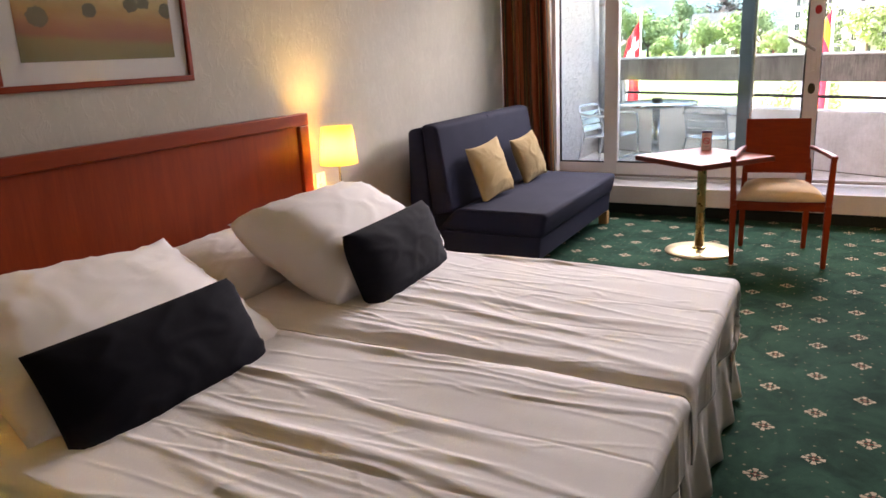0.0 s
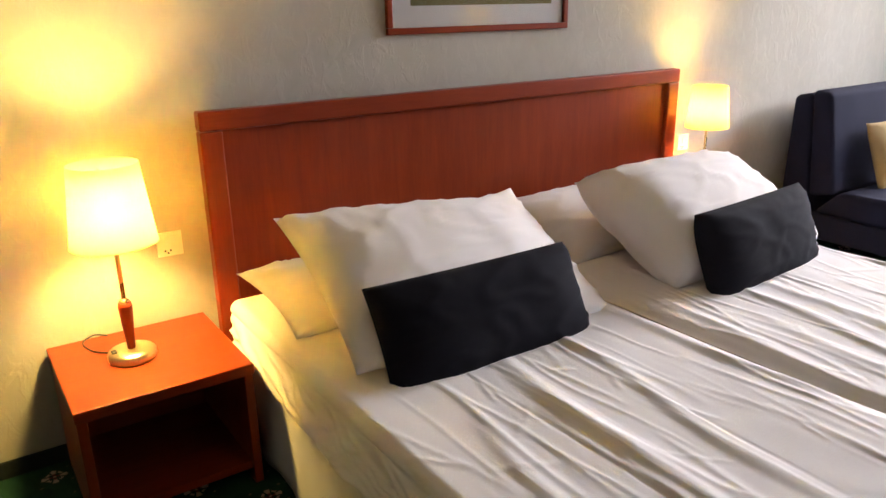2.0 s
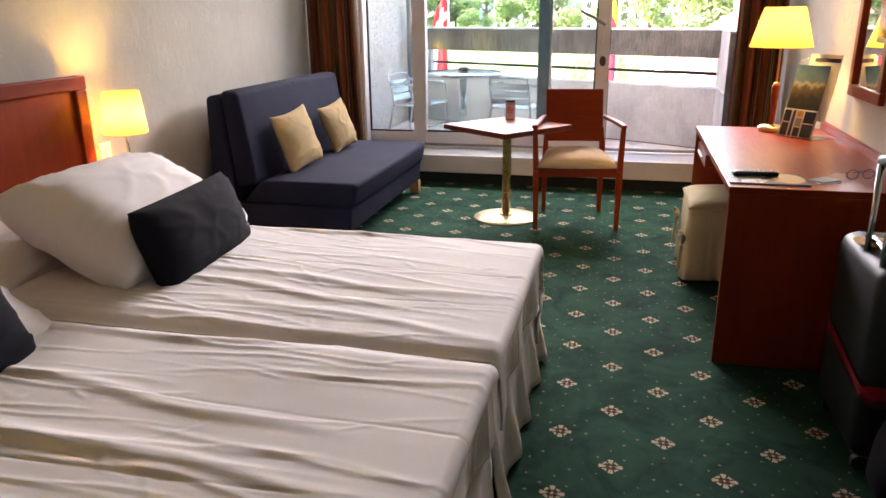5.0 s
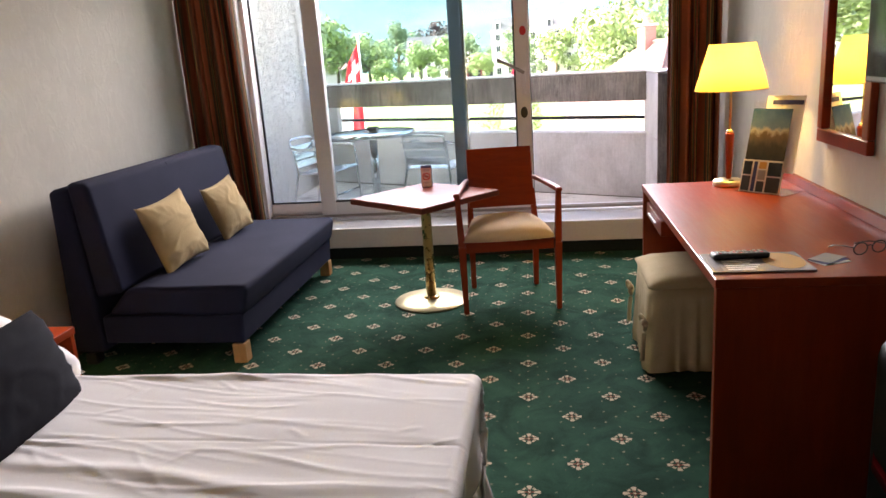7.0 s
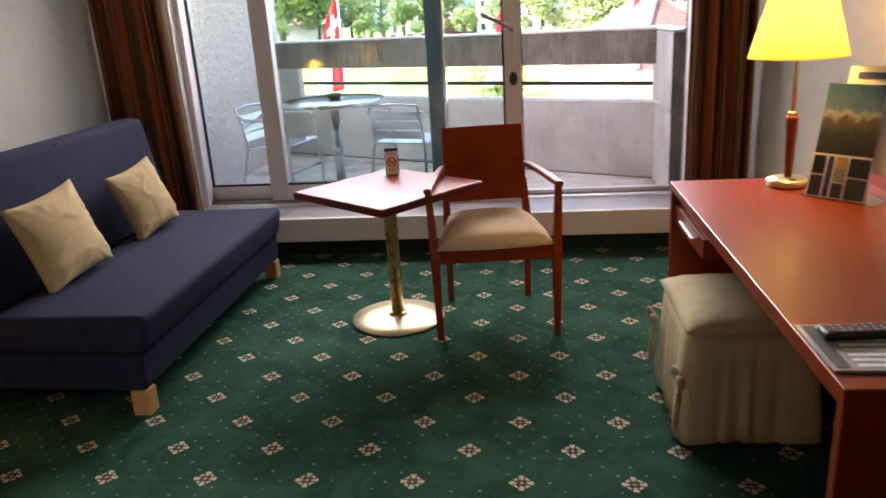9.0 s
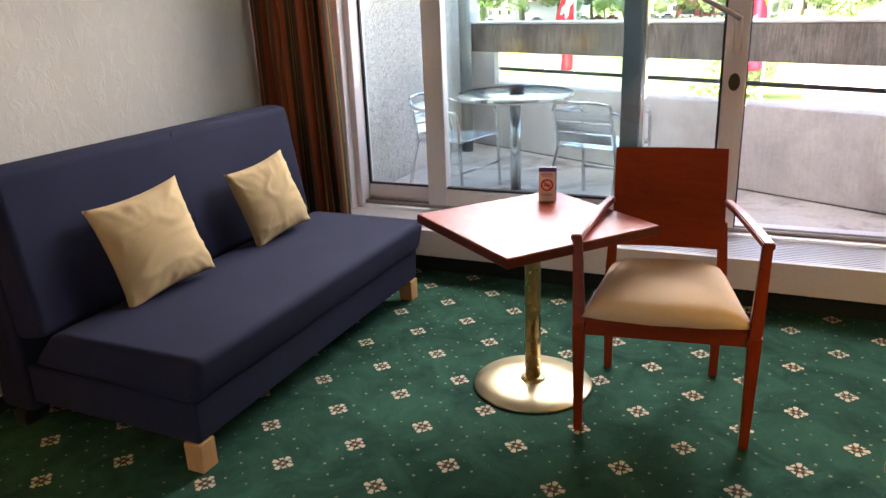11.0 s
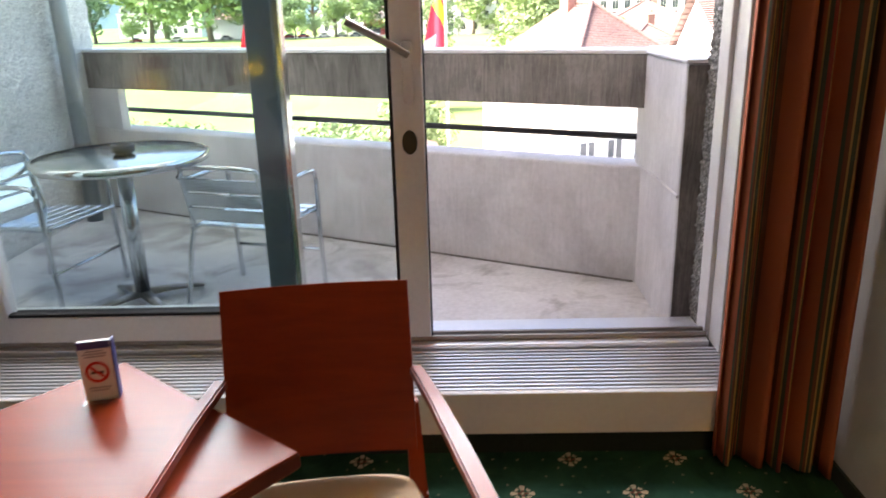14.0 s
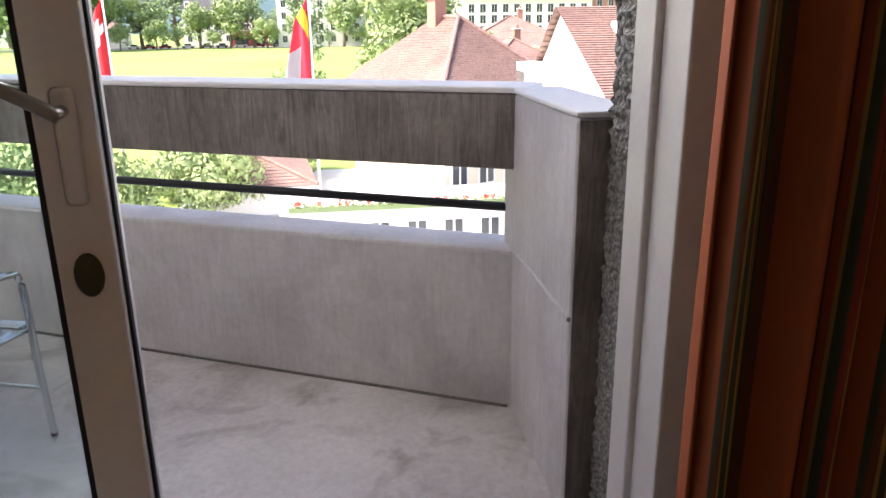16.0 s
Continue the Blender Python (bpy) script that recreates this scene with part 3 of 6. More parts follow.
def valance(pts, pleats, seed):
    """A gathered skirt that hangs from the mattress edge to the carpet."""
    pts = [Vector(p) for p in pts]
    lens = [(b - a).length for a, b in zip(pts, pts[1:])]
    total = sum(lens)

    def fn(u, v):
        s = u * total
        k = 0
        while k < len(lens) - 1 and s > lens[k]:
            s -= lens[k]
            k += 1
        d = (pts[k + 1] - pts[k]).normalized()
        out = Vector((d.y, -d.x, 0))
        p = pts[k] + d * s
        fold = (0.5 + 0.5 * math.sin(u * pleats * 6.283 + 2 * n3(u * 9, 0, seed))) ** 2
        full = 1.0 if abs(out.x) > 0.5 else 0.3
        flare = full * (1 - v) * (0.028 + 0.035 * fold + 0.012 * n3(u * 30, v * 2, seed))
        return (*(p + out * flare).xy, 0.012 + v * 0.305)

    bm = surface(220, 10, fn)
    bmesh.ops.transform(bm, matrix=bed.matrix_world.inverted(), verts=bm.verts)
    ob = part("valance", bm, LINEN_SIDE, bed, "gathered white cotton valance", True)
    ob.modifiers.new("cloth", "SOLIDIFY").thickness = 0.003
    return ob


valance([(BX0 + 0.02, BY0, 0), (BX1 - 0.02, BY0, 0), (BX1 - 0.02, MID - 0.01, 0)], 13, 1.0)
valance([(BX1 - 0.02, MID + 0.01, 0), (BX1 - 0.02, BY1, 0), (BX0 + 0.02, BY1, 0)], 13, 5.0)


CELL = 0.004


def wrinkle_map(y0, y1, seed, count):
    """Heights of the cloth on a fine grid: thin folds, each with its own start, lean, length, width and height."""
    rng = random.Random(seed)
    xs = np.arange(BX0 - 0.1, BX1 + 0.3, CELL)
    ys = np.arange(y0 - 0.3, y1 + 0.3, CELL)
    X, Y = np.meshgrid(xs, ys, indexing="ij")
    H = np.zeros_like(X)

    def fold(px, py, lean, length, w, a, bend):
        c, s = math.cos(lean), math.sin(lean)
        t = ((X - px) * c + (Y - py) * s) / length
        d = ((Y - py) * c - (X - px) * s - bend * (4 * t * t - 1) * length - 0.012 * np.sin(9 * t * length + py * 40)) / w
        side = np.where(d > 0, 1.0, 1.7)
        H[:] += np.where(np.abs(t) < 0.5, a * np.exp(-(d * d) * side) * (1 - 4 * t * t), 0.0)

    for k in range(count):
        x, y = rng.uniform(BX0 + 0.45, BX1 - 0.05), rng.uniform(y0 - 0.14, y1 + 0.1)
        lean = -0.15 * (y - 1.8) + rng.gauss(0, 0.09)
        w = rng.uniform(0.006, 0.014)
        fade = 1.25 - 0.75 * (x - BX0) / (BX1 - BX0)
        fold(x, y, lean, rng.uniform(0.25, 1.3), w, w * rng.uniform(0.12, 0.40) * fade, rng.uniform(-0.05, 0.05))
    for k in range(5):
        fold(rng.uniform(BX0 + 1.0, BX1 - 0.4), rng.uniform(y0, y1), rng.gauss(-0.05, 0.08), rng.uniform(0.8, 1.6), 0.03, 0.008, rng.uniform(-0.03, 0.03))
    for k in range(count // 2):
        fold(rng.uniform(BX0 + 0.4, BX1), rng.uniform(y0, y1), rng.uniform(-1.3, 1.3), rng.uniform(0.06, 0.2), rng.uniform(0.005, 0.010), 0.0022, 0.0)
    for off, lean in ((0.30, 0.03), (0.68, -0.02)):
        d = (Y - (y0 + off) - lean * (X - BX0)) / 0.004
        H[:] -= 0.0022 * np.exp(-d * d)
    return xs[0], ys[0], H


def crease(x, y, cloth, seed):
    ax, ay, H = cloth
    i = min(max(int((x - ax) / CELL), 0), H.shape[0] - 1)
    j = min(max(int((y - ay) / CELL), 0), H.shape[1] - 1)
    return 0.006 * n3(x * 2.2, y * 3.2, seed) + 0.0018 * n3(x * 8, y * 10, seed) + float(H[i, j])


def sheet(label, y0, y1, outer, seed):
    """One bed's white cover: flat on top, falling over the foot and the outer side."""
    side_drop, foot_drop = 0.23, 0.20
    folds = wrinkle_map(y0, y1, int(seed), 84 if outer > 0 else 70)

    def fall(s, drop):
        """s runs past the edge: first a rounded turn, then straight down."""
        r = 0.032
        if s <= 0:
            return s, 0.0
        a = s / r
        if a < math.pi / 2:
            return r * math.sin(a), -r * (1 - math.cos(a))
        return r, -r - (s - r * math.pi / 2)

    wy = (y1 - y0) + side_drop
    wx = (BX1 - BX0) - 0.10 + foot_drop

    def fn(u, v):
        sx = u * wx - ((BX1 - BX0) - 0.10)
        dx, zx = fall(sx + 0.02, foot_drop)
        x = BX1 - 0.02 + dx
        sy = v * wy
        if outer < 0:
            dy, zy = fall(side_drop - sy + 0.02, side_drop)
            y = y0 + 0.02 - dy
        else:
            dy, zy = fall(sy - (y1 - y0) + 0.02, side_drop)
            y = y1 - 0.02 + dy
        h = crease(x, y, folds, seed)
        zz = BZ + zx + zy
        inner = abs(y - MID)
        zz -= 0.022 * math.exp(-(inner / 0.035) ** 2)
        if zx < -0.04 or zy < -0.04:
            x += (h - 0.004) * 1.6 * (1 if zx < -0.04 else 0) + (0.012 * math.sin(y * 16 + seed) * min(1, -zx * 6) if zx < -0.04 else 0)
            if zy < -0.04:
                # slack cloth gathers in slanting rolls and turns under at the hem
                d = min(1.0, (-zy - 0.04) / 0.06)
                lean = zz * 30 + x * 5.5 + 1.6 * n3(x * 2.3, zz * 3, seed)
                roll = (0.5 + 0.5 * math.sin(lean)) ** 2 * (0.55 + 0.9 * abs(n3(x * 1.7, 3.0, seed)))
                small = max(0.0, 1 - 4 * abs(n3(x * 6 + zz * 12, zz * 16 - x * 3, seed + 2)))
                fine = max(0.0, 1 - 3.2 * abs(n3((x - 1.2 * zz) * 3, (zz + 0.32 * x) * 24, seed + 5)))
                y += outer * ((h - 0.004) * 1.2 + 0.030 * roll * d + 0.008 * small * d + 0.013 * fine * d + 0.014 * n3(x * 5, zz * 4, seed))
                y -= outer * 0.05 * max(0.0, (-zy - 0.165) / 0.05) ** 2
        else:
            zz += h
        return x, y, zz

    ob = part("bed_sheet", surface(260, 220, fn), LINEN, None, label, True)
    md = ob.modifiers.new("cloth", "SOLIDIFY")
    md.thickness, md.offset = 0.006, -1
    return tagged(ob, label, "sheet", "sheets on the double bed")


sheet("rumpled white sheet drawn over the bed nearer the lamp and socket", BY0, MID - 0.002, -1, 2.0)
sheet("rumpled white sheet drawn over the bed nearer the sofa", MID + 0.002, BY1, 1, 6.0)


def cushion(nm, label, category, group, w, h, t, centre, across, up, material, seed, **more):
    ob = part(nm, pillow_mesh(w, h, t, seed, **more), material, None, label, True)
    ob.matrix_world = frame_matrix(centre, across, up)
    return tagged(ob, label, category, group)


PG = "white pillows on the bed"
cushion("pillow", "flat white pillow under another against the headboard", "pillow", PG, 0.74, 0.50, 0.13, (-2.10, 1.42, 0.555), (0, 1, 0.0), (-1, 0, 0.12), LINEN, 1.0)
cushion("pillow", "plump white pillow with a turned-up corner leaning on the headboard", "pillow", PG, 0.95, 0.66, 0.22, (-1.80, 1.565, 0.650), (0.03, 1, -0.075), (-0.60, -0.03, 0.285), LINEN, 2.0, wrinkle=0.012, pinch=0.05, flick=0.035)
cushion("pillow", "flat white pillow lying under another at the headboard", "pillow", PG, 0.78, 0.50, 0.15, (-2.10, 2.56, 0.585), (0, 1, 0), (-1, 0, 0.30), LINEN, 3.0)
cushion("pillow", "plump white pillow leaning behind a charcoal cushion", "pillow", PG, 0.90, 0.58, 0.29, (-1.725, 2.715, 0.652), (-0.02, 1, -0.02), (-0.52, 0, 0.28), LINEN, 4.5, wrinkle=0.012, pinch=0.03, fat=4.0)
CG = "charcoal cushions on the bed"
cushion("cushion", "oblong charcoal cushion leaning on a white pillow", "cushion", CG, 0.71, 0.31, 0.17, (-1.525, 1.50, 0.603), (0.02, 1, 0.0), (-0.50, 0, 0.86), CHARCOAL, 5.0, pinch=0.02, wrinkle=0.008, fat=3.4)
cushion("cushion", "oblong charcoal cushion leaning on the pillow nearer the sofa", "cushion", CG, 0.71, 0.32, 0.17, (-1.445, 2.69, 0.618), (-0.08, 1, 0.0), (-0.33, 0, 0.945), CHARCOAL, 6.0, pinch=0.02, wrinkle=0.007, fat=3.4)


# ---- nightstands, lamps, sockets ----
def nightstand(m):
    ob = thing("nightstand", "square cherry wood nightstand, open at the front", "nightstand", m, "nightstands beside the bed")
    part("top", box(-0.252, 0.252, -0.254, 0.254, 0.385, 0.42, 0.004), CHERRY_Y, ob)
    part("side_panel", box(-0.25, 0.245, -0.25, -0.222, 0.0, 0.384, 0.003), CHERRY_Z, ob)
    part("side_panel", box(-0.25, 0.245, 0.222, 0.25, 0.0, 0.384, 0.003), CHERRY_Z, ob)
    part("back_panel", box(-0.25, -0.235, -0.221, 0.221, 0.04, 0.384), CHERRY_Y, ob)
    part("shelf", box(-0.234, 0.23, -0.221, 0.221, 0.05, 0.075), CHERRY_Y, ob)
    return ob


ns = nightstand(pose(-2.235, 0.705, 0))
copy_thing(ns, pose(-2.235, 3.63, 0)).scale = (1.0, 0.85, 1.0)


def table_lamp(m, size, label, group, power):
    """Brass foot, wooden grip, brass stem and a fabric shade; size: (foot radius, grip bottom, grip top, shade bottom, shade top, low radius, high radius)."""
    fr, g0, g1, s0, s1, r0, r1 = size
    ob = thing("table_lamp", label, "lamp", m, group)
    part("base", lathe([(fr * 0.96, 0.0), (fr, 0.006), (fr, 0.022), (fr * 0.9, 0.03), (fr * 0.25, 0.034)], 40), BRASS_DULL, ob, "round brushed brass foot", True)
    part("switch", box(-0.012, 0.012, -fr * 0.72 - 0.008, -fr * 0.72 + 0.008, 0.0305, 0.036, 0.003), BLACK, ob, "black switch")
    part("grip", lathe([(0.011, g0), (0.0125, g0 + 0.01), (0.021, g1 - 0.012), (0.019, g1)], 24), CHERRY_Z, ob, "tapered cherry wood grip", True)
    part("collar", lathe([(0.015, g1 + 0.0005), (0.016, g1 + 0.008), (0.009, g1 + 0.014)], 24), BRASS, ob, "brass collar", True)
    part("stem", tube([(0, 0, g1 + 0.012), (0, 0, s1 - 0.04)], 0.0065), BRASS, ob, "brass stem", True)
    sh = part("shade", lathe([(r0, s0), (r0 - 0.002, s0 + 0.004), (r1, s1)], 56, close=False), SHADE, ob, "glowing yellow fabric shade", True)
    sh.modifiers.new("cloth", "SOLIDIFY").thickness = 0.0015
    part("spider", tube([(-r1 + 0.002, 0, s1 - 0.03), (r1 - 0.002, 0, s1 - 0.03)], 0.002, 6), BRASS, ob)
    lamp("bulb", "POINT", m @ pose(0, 0, s0 * 0.45 + s1 * 0.55), power, WARM, radius=0.045)
    return ob


BED_LAMP = (0.072, 0.03, 0.185, 0.375, 0.615, 0.125, 0.098)
table_lamp(pose(-2.25, 0.667, 0.42), BED_LAMP, "lit table lamp with a yellow shade near the wall socket", "table lamps", 5.8)
BED_LAMP_B = (0.066, 0.03, 0.185, 0.425, 0.630, 0.108, 0.086)
table_lamp(pose(-2.30, 3.49, 0.42), BED_LAMP_B, "lit table lamp with a yellow shade beside the sofa", "table lamps", 2.7)
cord = thing("lamp_cord", "thin dark lamp cord curled on the nightstand", "cord")
part("wire", tube(smooth_path([(-2.31, 0.62, 0.425), (-2.36, 0.57, 0.426), (-2.41, 0.55, 0.44), (-2.43, 0.59, 0.45), (-2.45, 0.63, 0.43), (-2.47, 0.62, 0.428)], 6), 0.003, 6), BLACK, cord, "", True)


def socket(y, z, label):
    ob = thing("wall_socket", label, "socket", pose(WEST, y, z), "wall sockets")
    part("plate", box(0.0005, 0.012, -0.042, 0.042, -0.042, 0.042, 0.002), WHITE_PLASTIC, ob)
    part("rocker", box(0.0125, 0.017, -0.012, 0.03, -0.004, 0.03, 0.002), WHITE_PLASTIC, ob)
    for dy, dz in ((-0.018, -0.022), (0.0, -0.022), (-0.009, -0.03)):
        part("pin_hole", lathe([(0.0035, 0), (0.0035, 0.0008)], 12, pose(0.0121, dy, dz, 0, 90, 0)), BLACK, ob, "dark pin hole")
    return ob


socket(0.878, 0.69, "ivory wall socket with a switch above the nightstand")
socket(3.56, 0.735, "ivory wall socket with a switch behind the lamp")

# ---- picture ----
pic = thing("framed_picture", "landscape print in a white mount and dark red wooden frame", "picture", pose(WEST, 2.225, 1.72))
PW, PH = 0.46, 0.375
for nm, b in (("frame", (0.001, 0.022, -PW, PW, -PH, -PH + 0.025)), ("frame", (0.001, 0.022, -PW, PW, PH - 0.025, PH)), ("frame", (0.001, 0.022, -PW, -PW + 0.025, -PH + 0.0255, PH - 0.0255)), ("frame", (0.001, 0.022, PW - 0.025, PW, -PH + 0.0255, PH - 0.0255))):
    part(nm, box(*b, bevel=0.004), CHERRY_Y, pic, "dark red wooden frame")
part("mount", box(0.001, 0.008, -PW + 0.02, PW - 0.02, -PH + 0.02, PH - 0.02), PAPER, pic, "white card mount")
part("print", surface(2, 2, lambda u, v: (0.0092, -PW + 0.11 + u * (2 * PW - 0.20), -PH + 0.105 + v * (2 * PH - 0.21)), lambda u, v: (u, v)), print_material(), pic, "painted fields with round trees")
part("glass", box(0.013, 0.015, -PW + 0.02, PW - 0.02, -PH + 0.02, PH - 0.02), PICGLASS, pic, "reflecting glass")


# ---- sofa ----
sofa = thing("sofa", "slate blue sofa bed with wooden feet against the wall", "sofa", pose(-1.95, 5.2, 0))
SY0, SY1 = 4.395, 6.03


def extrude_y(profile, y0, y1, bevel, seg=3):
    """A solid with the given (x, z) outline, from y0 to y1."""
    bm = bmesh.new()
    a = [bm.verts.new((x, y0, z)) for x, z in profile]
    b = [bm.verts.new((x, y1, z)) for x, z in profile]
    n = len(profile)
    for i in range(n):
        bm.faces.new((a[i], a[(i + 1) % n], b[(i + 1) % n], b[i]))
    bm.faces.new(a[::-1])
    bm.faces.new(b)
    if bevel:
        bmesh.ops.bevel(bm, geom=list(bm.edges), offset=bevel, segments=seg, affect="EDGES", profile=0.5)
    return bm


bpy.context.view_layer.update()
part("seat", local(sofa, extrude_y([(-2.20, 0.27), (-1.455, 0.25), (-1.42, 0.415), (-2.06, 0.415)], SY0, SY1, 0.035, 4)), SOFA, sofa, "", True)
part("backrest", local(sofa, extrude_y([(-2.085, 0.39), (-2.175, 0.955), (-2.29, 0.965), (-2.235, 0.36)], SY0, SY1, 0.03, 4)), SOFA, sofa, "", True)
part("back_frame", local(sofa, extrude_y([(-2.24, 0.06), (-2.295, 0.945), (-2.40, 0.925), (-2.42, 0.06)], SY0 + 0.01, SY1 - 0.01, 0.03, 4)), SOFA, sofa, "", True)
part("base", local(sofa, extrude_y([(-2.23, 0.115), (-1.478, 0.105), (-1.468, 0.262), (-2.23, 0.262)], SY0 + 0.012, SY1 - 0.012, 0.012, 3)), SOFA, sofa)
part("seam", local(sofa, tube([(-2.178, 5.21, 0.953), (-2.092, 5.21, 0.43)], 0.003, 6)), SOFA, sofa, "raised seam", True)
for yy in (SY0 + 0.01, SY1 - 0.085):
    part("foot", local(sofa, box(-1.545, -1.475, yy, yy + 0.07, 0.0, 0.104, 0.004)), PALE_WOOD, sofa, "pale beech block foot")
    # black colour stands in for the shadow that hides the rear feet
    part("foot", local(sofa, box(-2.36, -2.30, yy, yy + 0.07, 0.0, 0.0595, 0.004)), BLACK, sofa, "rear foot blackened for the shadow behind the sofa")
SG = "cream cushions on the sofa"
cushion("cushion", "creased cream cushion leaning on the sofa back", "cushion", SG, 0.42, 0.40, 0.13, (-2.005, 4.86, 0.605), (0.12, 1, 0.10), (-0.30, -0.05, 0.95), CREAM, 7.0, pinch=0.09, wrinkle=0.009)
cushion("cushion", "creased cream cushion propped in the sofa corner by the curtain", "cushion", SG, 0.38, 0.37, 0.12, (-2.00, 5.58, 0.59), (0.10, 1, 0.12), (-0.30, -0.05, 0.95), CREAM, 8.0, pinch=0.09, wrinkle=0.009)

# ---- small table ----
tbl = thing("side_table", "small square cherry table on a brass column with round foot", "table", pose(-0.655, 5.338, 0, 0, 0, 6.8 + 45))
part("tabletop", box(-0.312, 0.312, -0.312, 0.312, 0.632, 0.668, 0.003), CHERRY_X, tbl)
part("edge_band", box(-0.314, 0.314, -0.314, 0.314, 0.636, 0.663, 0.002), wood("dark_cherry_edge", (0.09, 0.016, 0.008), (0.16, 0.03, 0.012), (20, 20, 4), 0.4), tbl, "dark edge band")
part("column", lathe([(0.03, 0.03), (0.03, 0.60), (0.09, 0.61), (0.09, 0.631)], 32), BRASS, tbl, "brass column", True)
part("collar", lathe([(0.05, 0.022), (0.045, 0.034), (0.032, 0.04)], 32), BRASS, tbl, "", True)
part("foot_plate", lathe([(0.222, 0.0), (0.228, 0.006), (0.224, 0.013), (0.12, 0.021), (0.04, 0.026)], 56), BRASS_DULL, tbl, "round brushed brass foot", True)

card = thing("table_sign", "folded no-smoking card standing on the small table", "sign", pose(-0.678, 5.60, 0.668, 0, 0, 14))
part("stand", box(-0.035, 0.035, -0.03, 0.03, 0.0, 0.004, 0.001), PICGLASS, card, "clear stand foot")
part("card", extrude_y([(-0.032, 0.0), (0.032, 0.0), (0.032, 0.135), (-0.032, 0.135)], -0.004, 0.004, 0.0), PAPER, card, "white card")
part("card_side", box(0.0325, 0.036, -0.004, 0.022, 0.0, 0.133), INK_BLUE, card, "blue side leaf")
part("card_band", box(-0.032, 0.032, -0.0052, -0.0042, 0.118, 0.135), INK_BLUE, card, "blue head band")
bm = lathe([(0.018, 0), (0.018, 0.001), (0.024, 0.001), (0.024, 0)], 32, pose(0, -0.0044, 0.065, 90, 0, 0), close=False)
part("ban_ring", bm, INK_RED, card, "red ring")
part("ban_bar", box(-0.02, 0.02, -0.0058, -0.0046, -0.0028, 0.0028, 0, pose(0, 0, 0.065, 0, 45, 0)), INK_RED, card, "red bar")
part("cigarette", box(-0.013, 0.013, -0.0050, -0.0044, -0.0026, 0.0026, 0, pose(0, 0, 0.064, 0, 0, 0)), INK_DARK, card, "black cigarette")
for k, w in enumerate((0.020, 0.024, 0.018)):
    part("text_bar", box(-w, w, -0.0050, -0.0043, 0.100 + 0.006 * k - 0.001, 0.102 + 0.006 * k), PAPER_GREY, card, "grey line of writing")
for k, w in enumerate((0.018, 0.022)):
    part("text_bar", box(-w, w, -0.0050, -0.0043, 0.022 + 0.006 * k, 0.0245 + 0.006 * k), PAPER_GREY, card, "grey line of writing")

# ---- armchair ----
chair = thing("armchair", "cherry wood armchair with a beige padded seat", "chair", pose(-0.147, 5.102, 0, 0, 0, 7.8))


def post(p0, p1, w0, w1, nm, lab=""):
    """A square tapered post between two points."""
    bm = bmesh.new()
    r = []
    for p, w in ((p0, w0), (p1, w1)):
        r.append([bm.verts.new((p[0] + sx * w / 2, p[1] + sy * w / 2, p[2])) for sx, sy in ((-1, -1), (1, -1), (1, 1), (-1, 1))])
    for i in range(4):
        bm.faces.new((r[0][i], r[0][(i + 1) % 4], r[1][(i + 1) % 4], r[1][i]))
    bm.faces.new(r[0][::-1])
    bm.faces.new(r[1])
    bmesh.ops.bevel(bm, geom=list(bm.edges), offset=0.004, segments=2, affect="EDGES")
    return part(nm, bm, CHERRY_Z, chair, lab)


for s in (-1, 1):
    post((s * 0.268, 0.02, 0), (s * 0.272, 0.03, 0.40), 0.028, 0.042, "leg")
    post((s * 0.272, 0.03, 0.40), (s * 0.285, 0.055, 0.692), 0.040, 0.030, "arm_post")
    post((s * 0.20, 0.515, 0), (s * 0.20, 0.48, 0.43), 0.030, 0.040, "leg")
    post((s * 0.20, 0.48, 0.43), (s * 0.195, 0.545, 0.62), 0.038, 0.030, "back_post")
    bm = bmesh.new()
    ring = []
    for x, y, z, w in ((s * 0.288, 0.035, 0.690, 0.034), (s * 0.264, 0.20, 0.694, 0.036), (s * 0.237, 0.38, 0.694, 0.032), (s * 0.208, 0.545, 0.69, 0.028)):
        ring.append([bm.verts.new((x + dx * w / 2, y, z + dz * 0.012)) for dx, dz in ((-1, -1), (1, -1), (1, 1), (-1, 1))])
    for a, b in zip(ring, ring[1:]):
        for i in range(4):
            bm.faces.new((a[i], a[(i + 1) % 4], b[(i + 1) % 4], b[i]))
    bm.faces.new(ring[0])
    bm.faces.new(ring[-1])
    bmesh.ops.bevel(bm, geom=list(bm.edges), offset=0.004, segments=2, affect="EDGES")
    part("armrest", bm, CHERRY_Y, chair)
    part("side_rail", box(-0.015, 0.015, 0.0, 0.45, 0.365, 0.415, 0.003, frame_matrix((s * 0.262, 0.04, 0), (1, s * 0.145, 0), (-s * 0.145, 1, 0))), CHERRY_Y, chair)
part("front_rail", extrude_y([(-0.25, 0.36), (0.25, 0.36), (0.25, 0.42), (-0.25, 0.42)], 0.02, 0.042, 0.003), CHERRY_X, chair)
part("back_rail", box(-0.18, 0.18, 0.475, 0.497, 0.36, 0.42, 0.003), CHERRY_X, chair)


def back_fn(off):
    def fn(u, v):
        x = (u - 0.5) * 0.405
        y = 0.505 + 0.115 * v + 0.014 * (1 - (2 * u - 1) ** 2) + off
        return x, y, 0.52 + v * 0.352
    return fn


bk = part("backrest", surface(33, 5, back_fn(0.0)), CHERRY_X, chair, "curved cherry panel")
md = bk.modifiers.new("panel", "SOLIDIFY")
md.thickness = 0.018


